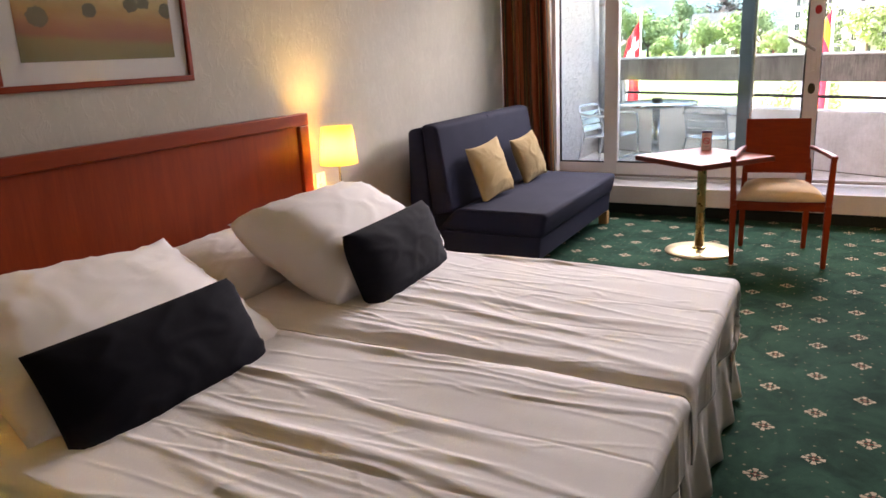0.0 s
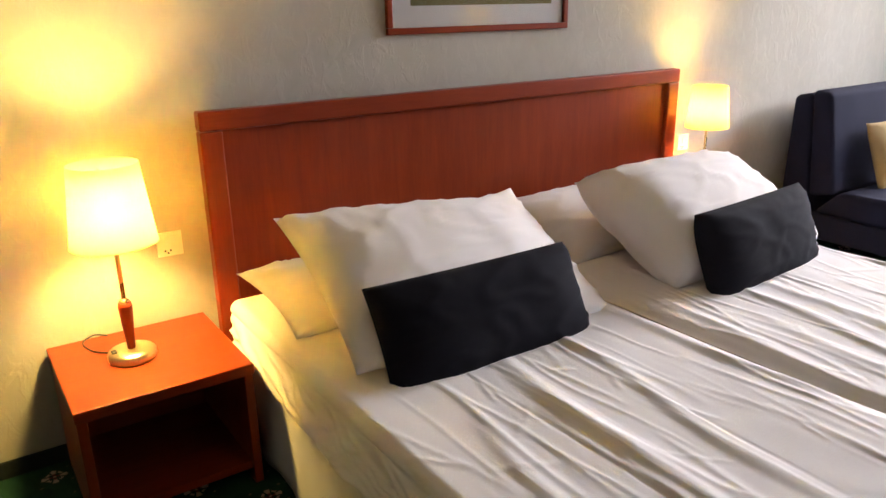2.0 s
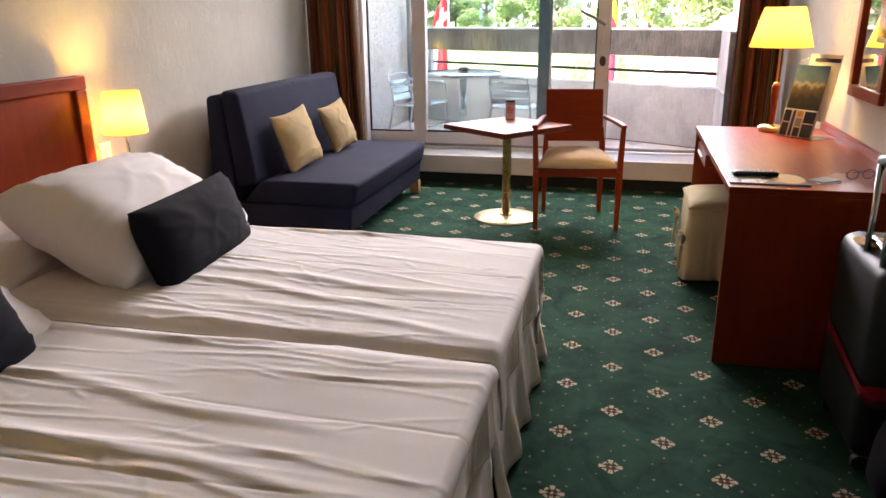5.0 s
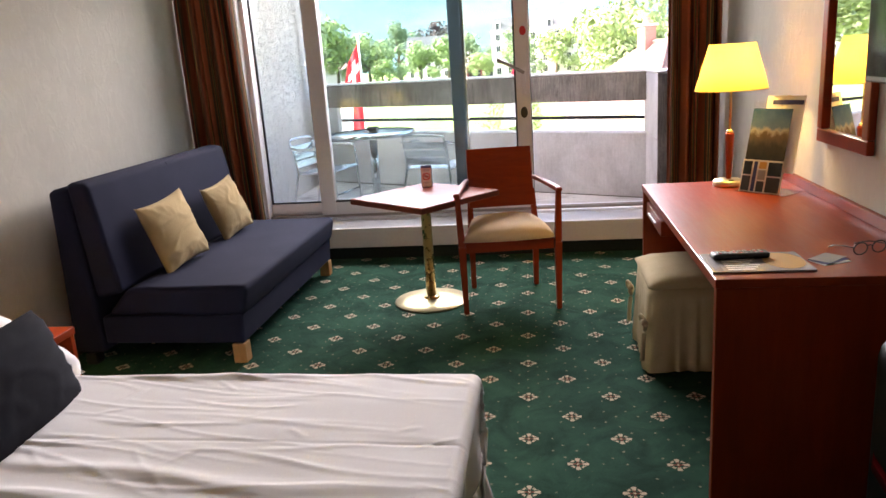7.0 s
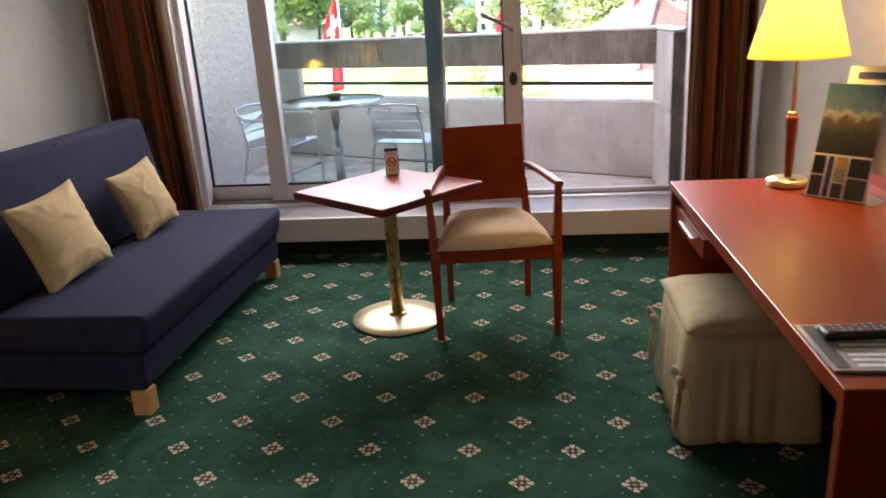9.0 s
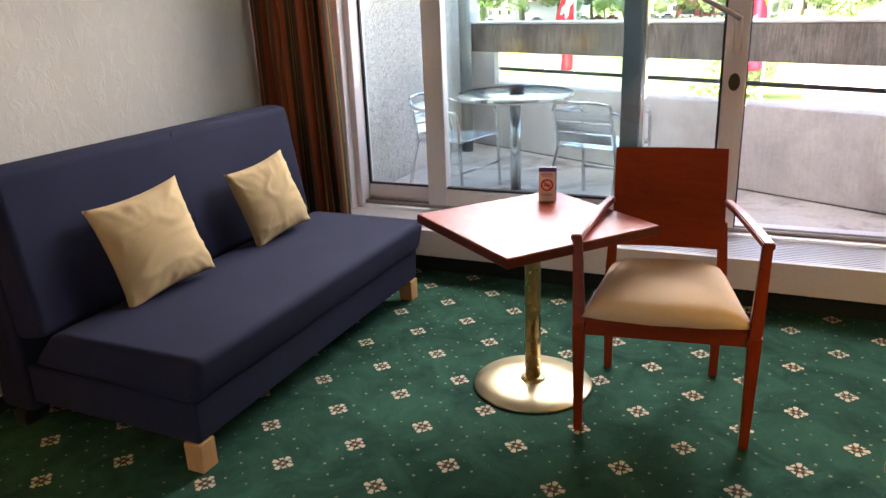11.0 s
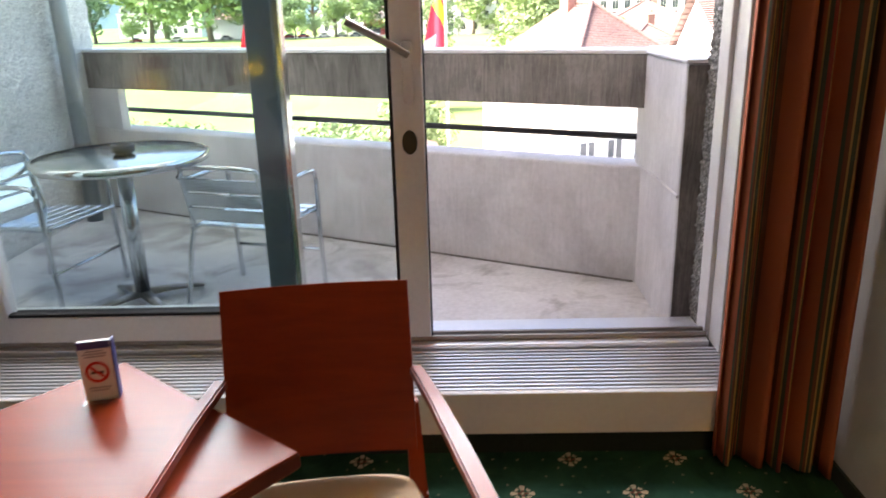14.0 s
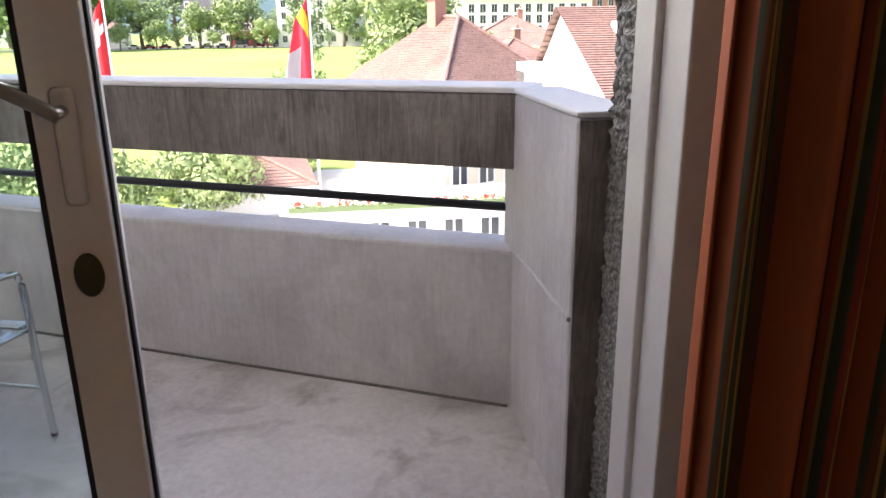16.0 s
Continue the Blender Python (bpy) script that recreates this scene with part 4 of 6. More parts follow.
def seat_mesh():
    bm = bmesh.new()
    n = 22
    top, low = {}, {}
    for i in range(n + 1):
        for j in range(n + 1):
            u, v = 2 * i / n - 1, j / n
            half = 0.266 - 0.066 * v
            bow = -0.028 * (1 - u * u) * (1 - v)
            x, y = u * half, 0.012 + 0.50 * v + bow
            k = max(0.0, (1 - abs(u) ** 3.5) * (1 - abs(2 * v - 1) ** 3.5)) ** 0.45
            top[i, j] = bm.verts.new((x, y, 0.428 + 0.082 * k + 0.002 * n3(x * 12, y * 12)))
            low[i, j] = top[i, j] if i in (0, n) or j in (0, n) else bm.verts.new((x, y, 0.42))
    for i in range(n):
        for j in range(n):
            bm.faces.new((top[i, j], top[i + 1, j], top[i + 1, j + 1], top[i, j + 1]))
            bm.faces.new((low[i, j], low[i, j + 1], low[i + 1, j + 1], low[i + 1, j]))
    return bm


part("seat", seat_mesh(), SEAT, chair, "beige padded seat", True)

# ---- desk ----
desk = thing("desk", "long cherry wood writing desk against the wall", "desk", pose(0.89, 4.07, 0))
bpy.context.view_layer.update()
DX0, DX1, DY0, DY1 = 0.545, 1.243, 3.235, 4.90


def dpart(nm, b, m, bevel=0.003, label=""):
    return part(nm, local(desk, box(*b, bevel=bevel)), m, desk, label)


dpart("desktop", (DX0, DX1, DY0, DY1, 0.722, 0.75), CHERRY_Y)
dpart("side_panel", (DX0 + 0.004, DX1 - 0.01, DY0 + 0.004, DY0 + 0.034, 0.0, 0.7215), CHERRY_Z)
dpart("side_panel", (DX0 + 0.004, DX1 - 0.01, DY1 - 0.034, DY1 - 0.004, 0.0, 0.7215), CHERRY_Z)
dpart("modesty_panel", (DX1 - 0.20, DX1 - 0.18, DY0 + 0.0345, DY1 - 0.0345, 0.35, 0.7215), CHERRY_Y)
dpart("apron", (DX0 + 0.035, DX0 + 0.055, DY0 + 0.0345, DY1 - 0.0345, 0.665, 0.7215), CHERRY_Y)
dpart("drawer", (DX0 + 0.02, DX0 + 0.45, DY1 - 0.50, DY1 - 0.035, 0.595, 0.664), CHERRY_Y, 0.004)
dpart("drawer_handle", (DX0 + 0.008, DX0 + 0.019, DY1 - 0.38, DY1 - 0.16, 0.624, 0.634), STEEL, 0.003, "slim metal handle")
dpart("upstand", (DX1 - 0.022, DX1 + 0.0005, DY0, DY1, 0.7505, 0.795), CHERRY_Y)

DESK_LAMP = (0.072, 0.03, 0.256, 0.457, 0.667, 0.165, 0.103)
table_lamp(pose(0.937, 4.765, 0.75), DESK_LAMP, "lit desk lamp with a wide conical yellow shade", "table lamps", 2.6)

# ---- stool ----
stool = thing("stool", "skirted stool in quilted beige cloth under the desk", "stool", pose(0.70, 4.47, 0))
part("seat", pillow_mesh(0.43, 0.50, 0.12, 3.3, pinch=0.01, wrinkle=0.004), STOOLCLOTH, stool, "quilted seat", True).location = (0, 0, 0.41)
part("frame", box(-0.195, 0.195, -0.23, 0.23, 0.10, 0.385, 0.01), STOOLCLOTH, stool)
for sx in (-0.16, 0.16):
    for sy in (-0.19, 0.19):
        part("leg", box(sx - 0.02, sx + 0.02, sy - 0.02, sy + 0.02, 0.0, 0.10), CHERRY_Z, stool)


def skirt_fn(u, v):
    a = u * 2 * math.pi
    c, s = math.cos(a), math.sin(a)
    k = (abs(c) ** 8 + abs(s) ** 8) ** (-1 / 8)
    gather = (1 - v) * (0.012 + 0.005 * math.sin(a * 22 + 4 * n3(u * 20, 0, 1)) + 0.008 * n3(u * 34, v, 4.0) + 0.02 * (abs(c * s) * 2) ** 6)
    return k * c * (0.208 + gather), k * s * (0.243 + gather), 0.02 + v * 0.385


sk = part("skirt", surface(260, 8, skirt_fn), STOOLCLOTH, stool, "gathered beige skirt", True)
sk.modifiers.new("cloth", "SOLIDIFY").thickness = 0.003
for sx, sy in ((-0.222, -0.255), (-0.222, 0.255)):
    bow = part("bow", tube(smooth_path([(sx, sy, 0.25), (sx - 0.02, sy - 0.04, 0.275), (sx - 0.015, sy - 0.05, 0.24), (sx, sy, 0.25), (sx - 0.02, sy + 0.04, 0.275), (sx - 0.015, sy + 0.05, 0.24), (sx, sy, 0.25)], 5), 0.009, 8), STOOLCLOTH, stool, "tied cloth bow", True)
    part("bow_tail", tube(smooth_path([(sx - 0.004, sy, 0.245), (sx - 0.016, sy - 0.02, 0.17), (sx - 0.02, sy - 0.015, 0.08)], 5), 0.010, 8, 0.4), STOOLCLOTH, stool, "", True)

# ---- things on the desk ----
hold = thing("brochure_holder", "clear tilted brochure holder with photo leaflets", "brochure holder", pose(1.025, 4.535, 0.75, 0, 0, -47))
TB = pose(0, 0, 0, -14, 0, 0)
part("back_plate", box(-0.125, 0.125, 0.030, 0.033, 0.0, 0.42, 0.001, TB), PICGLASS, hold, "clear acrylic plate")
part("foot", box(-0.125, 0.125, -0.02, 0.14, 0.0, 0.003), PICGLASS, hold, "clear acrylic foot")
part("brace", box(-0.003, 0.003, 0.04, 0.13, 0.003, 0.10), PICGLASS, hold, "clear acrylic brace")
photo = Nodes("mountain_photo")
pz = photo.node("ShaderNodeSeparateXYZ", {0: photo.node("ShaderNodeTexCoord").outputs["UV"]}).outputs[1]
pw = photo.math("MULTIPLY_ADD", photo.math("SUBTRACT", photo.noise(photo.node("ShaderNodeTexCoord").outputs["UV"], 6, 6), 0.5), 0.3, pz)
PHOTO = photo.finish(photo.ramp(pw, [(0.0, (0.02, 0.02, 0.02)), (0.35, (0.05, 0.045, 0.03)), (0.55, (0.14, 0.10, 0.06)), (0.62, (0.35, 0.33, 0.30)), (0.70, (0.10, 0.16, 0.26)), (1.0, (0.03, 0.08, 0.18))]), 0.25)
part("leaflet", box(-0.06, 0.12, 0.022, 0.026, 0.10, 0.445, 0, TB), PAPER, hold, "white leaflet with a blue head")
part("leaflet_head", box(-0.03, 0.115, 0.020, 0.0215, 0.405, 0.425, 0, TB), INK_BLUE, hold, "blue band")
lf = surface(2, 2, lambda u, v: (-0.115 + 0.19 * u, 0.014, 0.115 + 0.27 * v), lambda u, v: (u, v))
bmesh.ops.transform(lf, matrix=TB, verts=lf.verts)
part("photo_leaflet", lf, PHOTO, hold, "dark mountain photograph")
part("picture_leaflet", box(-0.115, 0.085, 0.004, 0.008, 0.0, 0.150, 0, TB), PAPER, hold, "leaflet with small photographs")
random.seed(4)
for i, (a, b, c, d) in enumerate(((0.0, 0.22, 0.0, 0.5), (0.0, 0.22, 0.55, 1.0), (0.27, 0.36, 0.0, 1.0), (0.41, 0.60, 0.0, 0.35), (0.41, 0.60, 0.40, 0.72), (0.41, 0.60, 0.77, 1.0), (0.65, 1.0, 0.0, 0.5), (0.65, 1.0, 0.55, 1.0))):
    m = (INK_DARK, PHOTO, INK_BLUE, INK_DARK, PAPER_GREY, AMBER, INK_DARK, PHOTO)[i]
    part("small_photo", box(-0.108 + 0.186 * a, -0.108 + 0.186 * b, 0.0025, 0.0035, 0.006 + 0.136 * c, 0.006 + 0.136 * d, 0, TB), m, hold, "small photograph")

mag = thing("magazine", "glossy magazine with a yellow picture lying on the desk", "magazine", pose(0.70, 3.40, 0.75))
part("cover", box(-0.15, 0.15, -0.105, 0.105, 0.0005, 0.006, 0.001), plain("glossy_print", (0.33, 0.32, 0.32), 0.18), mag)
part("picture", lathe([(0.075, 0.0063), (0.075, 0.007)], 24, pose(0.085, 0.0, 0) @ Matrix.Diagonal((0.8, 1.2, 1, 1))), AMBER, mag, "yellow picture")
part("text_bar", box(-0.14, -0.115, -0.095, 0.095, 0.0063, 0.0068), INK_DARK, mag, "dark strip")
for k in range(8):
    part("text_bar", box(-0.10, -0.02 + 0.012 * (k % 3), -0.09 + 0.022 * k, -0.078 + 0.022 * k, 0.0063, 0.0067), PAPER, mag, "pale line of writing")

rem = thing("remote_control", "black television remote control lying on the magazine", "remote control", pose(0.665, 3.445, 0.757, 0, 0, 4))
part("body", box(-0.088, 0.088, -0.024, 0.024, 0.0, 0.019, 0.007, seg=3), BLACK, rem)
for i in range(9):
    for j in range(3):
        part("button", box(-0.07 + 0.016 * i, -0.061 + 0.016 * i, -0.016 + 0.012 * j, -0.009 + 0.012 * j, 0.0192, 0.0208, 0.001, seg=1), PAPER_GREY if (i + j) % 4 else INK_RED, rem, "small key")
crd = thing("leaflet_stack", "small stack of blue and white cards on the desk", "cards", pose(0.92, 3.40, 0.75, 0, 0, 25))
for k in range(3):
    part("card", box(-0.05, 0.05, -0.035, 0.035, 0.0005 + 0.0015 * k, 0.0018 + 0.0015 * k, 0, pose(0.006 * k, 0.01 * k, 0, 0, 0, 9 * k)), (PAPER, INK_BLUE, PAPER_GREY)[k], crd)
gl = thing("eyeglasses", "dark-framed eyeglasses lying folded on the desk", "glasses", pose(1.06, 3.46, 0.75, 0, 0, 20))
for s in (-1, 1):
    part("rim", tube([(s * 0.034 + 0.025 * math.cos(a), 0.0, 0.024 + 0.019 * math.sin(a)) for a in (2 * math.pi * k / 20 for k in range(21))], 0.0022, 6), BLACK, gl, "dark rim", True)
    part("temple", tube(smooth_path([(s * 0.06, 0.0, 0.03), (s * 0.058, 0.07, 0.022), (s * 0.05, 0.12, 0.004)], 5), 0.002, 6), BLACK, gl, "dark temple", True)
part("bridge", tube([(-0.01, 0, 0.03), (0.0, 0, 0.033), (0.01, 0, 0.03)], 0.002, 6), BLACK, gl)

# ---- mirror and television on the wall ----
mir = thing("wall_mirror", "wall mirror in a dark red wooden frame above the desk", "mirror", pose(EAST, 4.178, 1.318))
MW, MH = 0.256, 0.328
for b in ((-0.03, -0.001, -MW, MW, -MH, 0.055 - MH), (-0.03, -0.001, -MW, MW, MH - 0.055, MH), (-0.03, -0.001, -MW, 0.055 - MW, 0.0555 - MH, MH - 0.0555), (-0.03, -0.001, MW - 0.055, MW, 0.0555 - MH, MH - 0.0555)):
    part("frame", box(*b, bevel=0.005), CHERRY_Z, mir, "dark red wooden frame")
part("mirror_glass", box(-0.012, -0.004, 0.05 - MW, MW - 0.05, 0.05 - MH, MH - 0.05), MIRROR, mir, "mirror glass")
tv = thing("television", "black flat television on a wall bracket", "television", pose(1.13, 3.35, 1.52))
part("housing", box(-0.02, 0.02, -0.37, 0.37, -0.25, 0.25, 0.006), BLACK, tv)
part("screen", box(-0.0225, -0.0205, -0.355, 0.355, -0.23, 0.238), plain("dark_screen", (0.012, 0.014, 0.014), 0.08), tv, "dark glossy screen")
part("bracket", box(0.021, 0.114, -0.04, 0.04, -0.06, 0.06, 0.004), BLACK, tv)

# ---- luggage ----
case = thing("suitcase", "dark grey hard-shell suitcase with a red band and raised handle", "suitcase", pose(1.048, 2.74, 0))
part("shell", box(-0.165, 0.17, -0.24, 0.24, 0.05, 0.68, 0.05, seg=4), SUITCASE, case, "", True)
part("band", box(-0.171, 0.176, -0.246, 0.246, 0.30, 0.34, 0.045, seg=4, m=pose(0, 0, 0, 7, 0, 0)), RED_BAND, case, "red luggage strap", True)
for sy in (-0.10, 0.06):
    part("handle_tube", tube([(-0.14, sy - 0.06, 0.6), (-0.14, sy - 0.06, 0.95)], 0.010), ALU, case, "aluminium handle tube", True)
part("grip", tube(smooth_path([(-0.13, -0.18, 0.955), (-0.13, -0.08, 0.97), (-0.13, 0.02, 0.955)], 6), 0.02), BLACK, case, "black grip", True)
part("carry_handle", tube(smooth_path([(-0.12, -0.12, 0.655), (-0.12, -0.10, 0.70), (-0.12, 0.06, 0.70), (-0.12, 0.08, 0.655)], 6), 0.012), ALU, case, "silver carry handle", True)
for sx in (-0.12, 0.12):
    for sy in (-0.19, 0.19):
        part("wheel", lathe([(0.025, -0.012), (0.025, 0.012)], 20, pose(sx, sy, 0.025, 90, 0, 0)), BLACK, case)
hat = thing("round_tag", "round yellow paper disc lying on the suitcase", "disc", pose(0.94, 2.80, 0.682))
part("disc", lathe([(0.06, 0.0), (0.062, 0.002), (0.06, 0.004)], 32), AMBER, hat)
part("disc_print", lathe([(0.03, 0.0042), (0.03, 0.005)], 24), INK_RED, hat, "dark red print")
bag = thing("backpack", "black backpack standing in front of the suitcase", "bag", pose(1.06, 2.30, 0))
part("body", pillow_mesh(0.30, 0.46, 0.26, 9.0, wrinkle=0.012, pinch=0.03), fabric("black_nylon", (0.008, 0.008, 0.009), (0.02, 0.02, 0.022), 500), bag, "", True).matrix_basis = frame_matrix((0, 0.0, 0.225), (0, 1, 0), (0.05, 0, 1))
part("pocket", pillow_mesh(0.24, 0.22, 0.12, 4.0, wrinkle=0.008, pinch=0.03), CHARCOAL, bag, "front pocket", True).matrix_basis = frame_matrix((-0.12, 0.0, 0.16), (0, 1, 0), (0.05, 0, 1))
part("strap", tube(smooth_path([(-0.05, -0.06, 0.42), (-0.05, 0.0, 0.49), (-0.05, 0.06, 0.42)], 6), 0.011, 8, 0.5), BLACK, bag, "carry loop", True)
part("buckle", box(-0.145, -0.135, 0.05, 0.08, 0.20, 0.24, 0.003), ALU, bag, "metal buckle")


# ---- balcony ----
BF = 0.14
PAR = frame_matrix((0.926, 7.648, 0), (-0.887, 0.461, 0), (-0.461, -0.887, 0))


def prism(pts, z0, z1):
    bm = bmesh.new()
    a = [bm.verts.new((x, y, z0)) for x, y in pts]
    b = [bm.verts.new((x, y, z1)) for x, y in pts]
    n = len(pts)
    for i in range(n):
        bm.faces.new((a[i], a[(i + 1) % n], b[(i + 1) % n], b[i]))
    bm.faces.new(a[::-1])
    bm.faces.new(b)
    return bm


SLAB = [(1.09, 6.90), (1.09, 7.66), (0.93, 7.74), (-2.70, 9.62), (-2.70, 6.90)]
tagged(part("balcony_floor", prism(SLAB, -0.1, BF), CONCRETE_FLOOR), "grey stained concrete balcony floor", "floor", kind="structure")
# unseen slab, added overhead to keep sky light off the balcony
tagged(part("balcony_ceiling", prism(SLAB, 2.75, 2.95), CONCRETE), "unseen concrete slab added to shade the balcony", "ceiling", kind="structure")
para = thing("balcony_parapet", "concrete balcony parapet with a long slot and a dark bar", "parapet", PAR.copy(), kind="structure")
part("low_wall", box(-0.02, 4.2, -0.20, 0.0, -0.1, 0.712, 0.012), CONCRETE, para, "pale concrete wall")
part("beam", box(-0.03, 4.2, -0.20, 0.0, 0.985, 1.225, 0.008), CONCRETE_DIRTY, para, "dark weather-streaked concrete beam")
part("coping", box(-0.05, 4.2, -0.22, 0.006, 1.2255, 1.245, 0.006), plain("pale_coping", (0.78, 0.76, 0.74), 0.8), para, "pale coping strip")
part("end_block", box(3.56, 4.2, -0.06, 0.0, 0.7125, 0.9845), CONCRETE, para)
part("bar", tube([(-0.05, -0.11, 0.835), (3.63, -0.11, 0.835)], 0.016, 12), plain("dark_painted_steel", (0.02, 0.022, 0.025), 0.45), para, "dark painted steel bar", True)
part("dirt_line", box(0.0, 3.9, 0.001, 0.014, BF, BF + 0.009, 0.004), mottled("wet_dirt", (0.10, 0.09, 0.08), (0.22, 0.20, 0.18), 0.95, 9, 60, 0.4, 0.004), para, "dark line of dirt along the foot")
side = thing("balcony_side_wall", "low concrete side wall of the balcony with a joint", "wall", pose(1.0, 7.3, BF), kind="structure")
bpy.context.view_layer.update()
part("block", local(side, box(0.932, 1.10, 7.03, 7.78, BF - 0.2, 1.225, 0.012)), CONCRETE, side)
# thin sheet in the beam's darker concrete over the block's end
part("end_cap", local(side, box(0.936, 1.098, 7.0255, 7.031, BF, 1.218, 0.002)), CONCRETE_DIRTY, side, "dark streaked end face")
part("joint", local(side, tube([(0.931, 7.035, 0.72), (0.931, 7.35, 0.723), (0.931, 7.64, 0.718)], 0.007, 8)), CONCRETE, side, "rough concrete joint")
part("coping", local(side, box(0.925, 1.10, 7.02, 7.70, 1.2255, 1.24, 0.006)), plain("pale_coping_end", (0.78, 0.76, 0.74), 0.8), side, "pale coping strip")


def rough_block(x0, x1, y0, y1, z0, z1, cell, amp, faces):
    """A block whose named faces are knobbly with pebbles."""
    bm = box(x0, x1, y0, y1, z0, z1)
    for axis, at, a0, a1, sgn in faces:
        n, m = int((a1 - a0) / cell) + 2, int((z1 - z0) / cell) + 2
        g = []
        for i in range(n):
            row = []
            for j in range(m):
                a, z = a0 + (a1 - a0) * i / (n - 1), z0 + (z1 - z0) * j / (m - 1)
                d = at + sgn * (0.004 + amp * max(0.0, 0.5 + n3(a * 60, z * 60, at)))
                row.append(bm.verts.new((d, a, z) if axis == "x" else (a, d, z)))
            g.append(row)
        for i in range(n - 1):
            for j in range(m - 1):
                bm.faces.new((g[i][j], g[i + 1][j], g[i + 1][j + 1], g[i][j + 1]))
    return bm


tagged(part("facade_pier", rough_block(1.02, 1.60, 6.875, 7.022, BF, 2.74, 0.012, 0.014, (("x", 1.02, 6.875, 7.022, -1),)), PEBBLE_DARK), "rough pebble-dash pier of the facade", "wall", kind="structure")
tagged(part("balcony_partition", rough_block(-2.75, -2.51, 6.905, 9.60, BF, 2.74, 0.03, 0.010, (("x", -2.51, 6.905, 9.60, 1),)), PEBBLE), "pebble-dash partition wall of the balcony", "wall", kind="structure")
pipe = thing("downpipe", "grey metal downpipe at the partition wall", "downpipe", pose(-2.40, 9.02, BF))
part("pipe", tube([(0, 0, 0), (0, 0, 2.6)], 0.05, 20), plain("grey_zinc", (0.30, 0.32, 0.32), 0.5, 0.6), pipe, "", True)
for zz in (0.5, 1.7):
    part("clip", lathe([(0.054, zz), (0.054, zz + 0.03)], 20), STEEL, pipe)

btab = thing("balcony_table", "round aluminium bistro table on the balcony", "table", pose(-1.43, 7.47, BF))
part("tabletop", lathe([(0.36, 0.688), (0.368, 0.693), (0.368, 0.712), (0.36, 0.716)], 56), metal("rippled_aluminium", (0.46, 0.49, 0.49), 0.2, 0.12), btab, "", True)
part("rim", lathe([(0.362, 0.682), (0.376, 0.685), (0.376, 0.718), (0.362, 0.722)], 56, close=False), ALU, btab, "polished rim", True)
part("column", tube([(0, 0, 0.05), (0, 0, 0.687)], 0.035, 20), ALU, btab, "", True)
part("crossbar", box(-0.22, 0.22, -0.02, 0.02, 0.662, 0.687, 0.004), ALU, btab)
for k in range(4):
    a = math.radians(45 + 90 * k)
    part("foot", tube([(0.02 * math.cos(a), 0.02 * math.sin(a), 0.055), (0.15 * math.cos(a), 0.15 * math.sin(a), 0.045), (0.30 * math.cos(a), 0.30 * math.sin(a), 0.014)], [0.03, 0.026, 0.014], 10, 0.6), STEEL, btab, "", True)
ash = thing("ashtray", "small black ashtray on the balcony table", "ashtray", pose(-1.43, 7.50, BF + 0.7175))
part("bowl", lathe([(0.035, 0.0), (0.05, 0.012), (0.052, 0.042), (0.045, 0.042), (0.042, 0.014), (0.005, 0.012)], 28), BLACK, ash, "", True)


def metal_chair(m, label):
    ob = thing("balcony_chair", label, "chair", m, "metal chairs on the balcony")
    for s in (-1, 1):
        x = s * 0.255
        # one bent tube makes the front leg, the arm and the curl into the back
        part("arm_tube", tube(smooth_path([(x * 1.02, -0.25, 0), (x * 1.02, -0.235, 0.30), (x * 1.04, -0.22, 0.60), (x * 1.05, -0.16, 0.655), (x * 1.04, 0.0, 0.655), (x, 0.16, 0.665), (x * 0.90, 0.235, 0.69)], 6), 0.0125), ALU, ob, "", True)
        part("back_leg", tube(smooth_path([(x * 0.98, 0.26, 0), (x * 0.93, 0.20, 0.30), (x * 0.86, 0.18, 0.45), (x * 0.84, 0.235, 0.70), (x * 0.80, 0.25, 0.74)], 6), 0.012), ALU, ob, "", True)
        part("seat_rail", tube(smooth_path([(x * 0.95, -0.25, 0.425), (x * 0.92, -0.1, 0.43), (x * 0.86, 0.19, 0.41)], 5), 0.010), ALU, ob, "", True)
    part("back_rail", tube(smooth_path([(-0.204, 0.25, 0.74), (-0.1, 0.27, 0.752), (0.1, 0.27, 0.752), (0.204, 0.25, 0.74)], 6), 0.012), ALU, ob, "", True)
    part("stretcher", tube([(-0.258, -0.24, 0.20), (0.258, -0.24, 0.20)], 0.009), ALU, ob, "", True)
    for k in range(6):
        y = -0.235 + 0.074 * k
        part("seat_slat", box(-0.235 + 0.004 * k, 0.235 - 0.004 * k, y - 0.031, y + 0.031, 0.436 - 0.003 * k, 0.448 - 0.003 * k, 0.004), ALU, ob)
    for k in range(3):
        z = 0.50 + 0.078 * k
        part("back_slat", box(-0.205, 0.205, -0.004, 0.004, -0.034, 0.034, 0.003, pose(0, 0.195 + 0.22 * (z - 0.48), z, -12, 0, 0)), ALU, ob)
    return ob


metal_chair(pose(-0.90, 7.56, BF, 0, 0, 163), "aluminium slatted chair facing the parapet on the balcony").scale = (0.92, 0.92, 0.90)
metal_chair(pose(-1.95, 7.66, BF, 0, 0, 78), "aluminium slatted chair at the partition wall facing the table").scale = (0.92, 0.92, 0.90)

# ---- outdoors ----
G = -9.0
FAR = 1.65


def far(x, y, rz=0.0):
    """A place in the belt of houses and trees beyond the lawn."""
    return pose(FAR * x, 6 + FAR * (y - 6), G, 0, 0, rz)


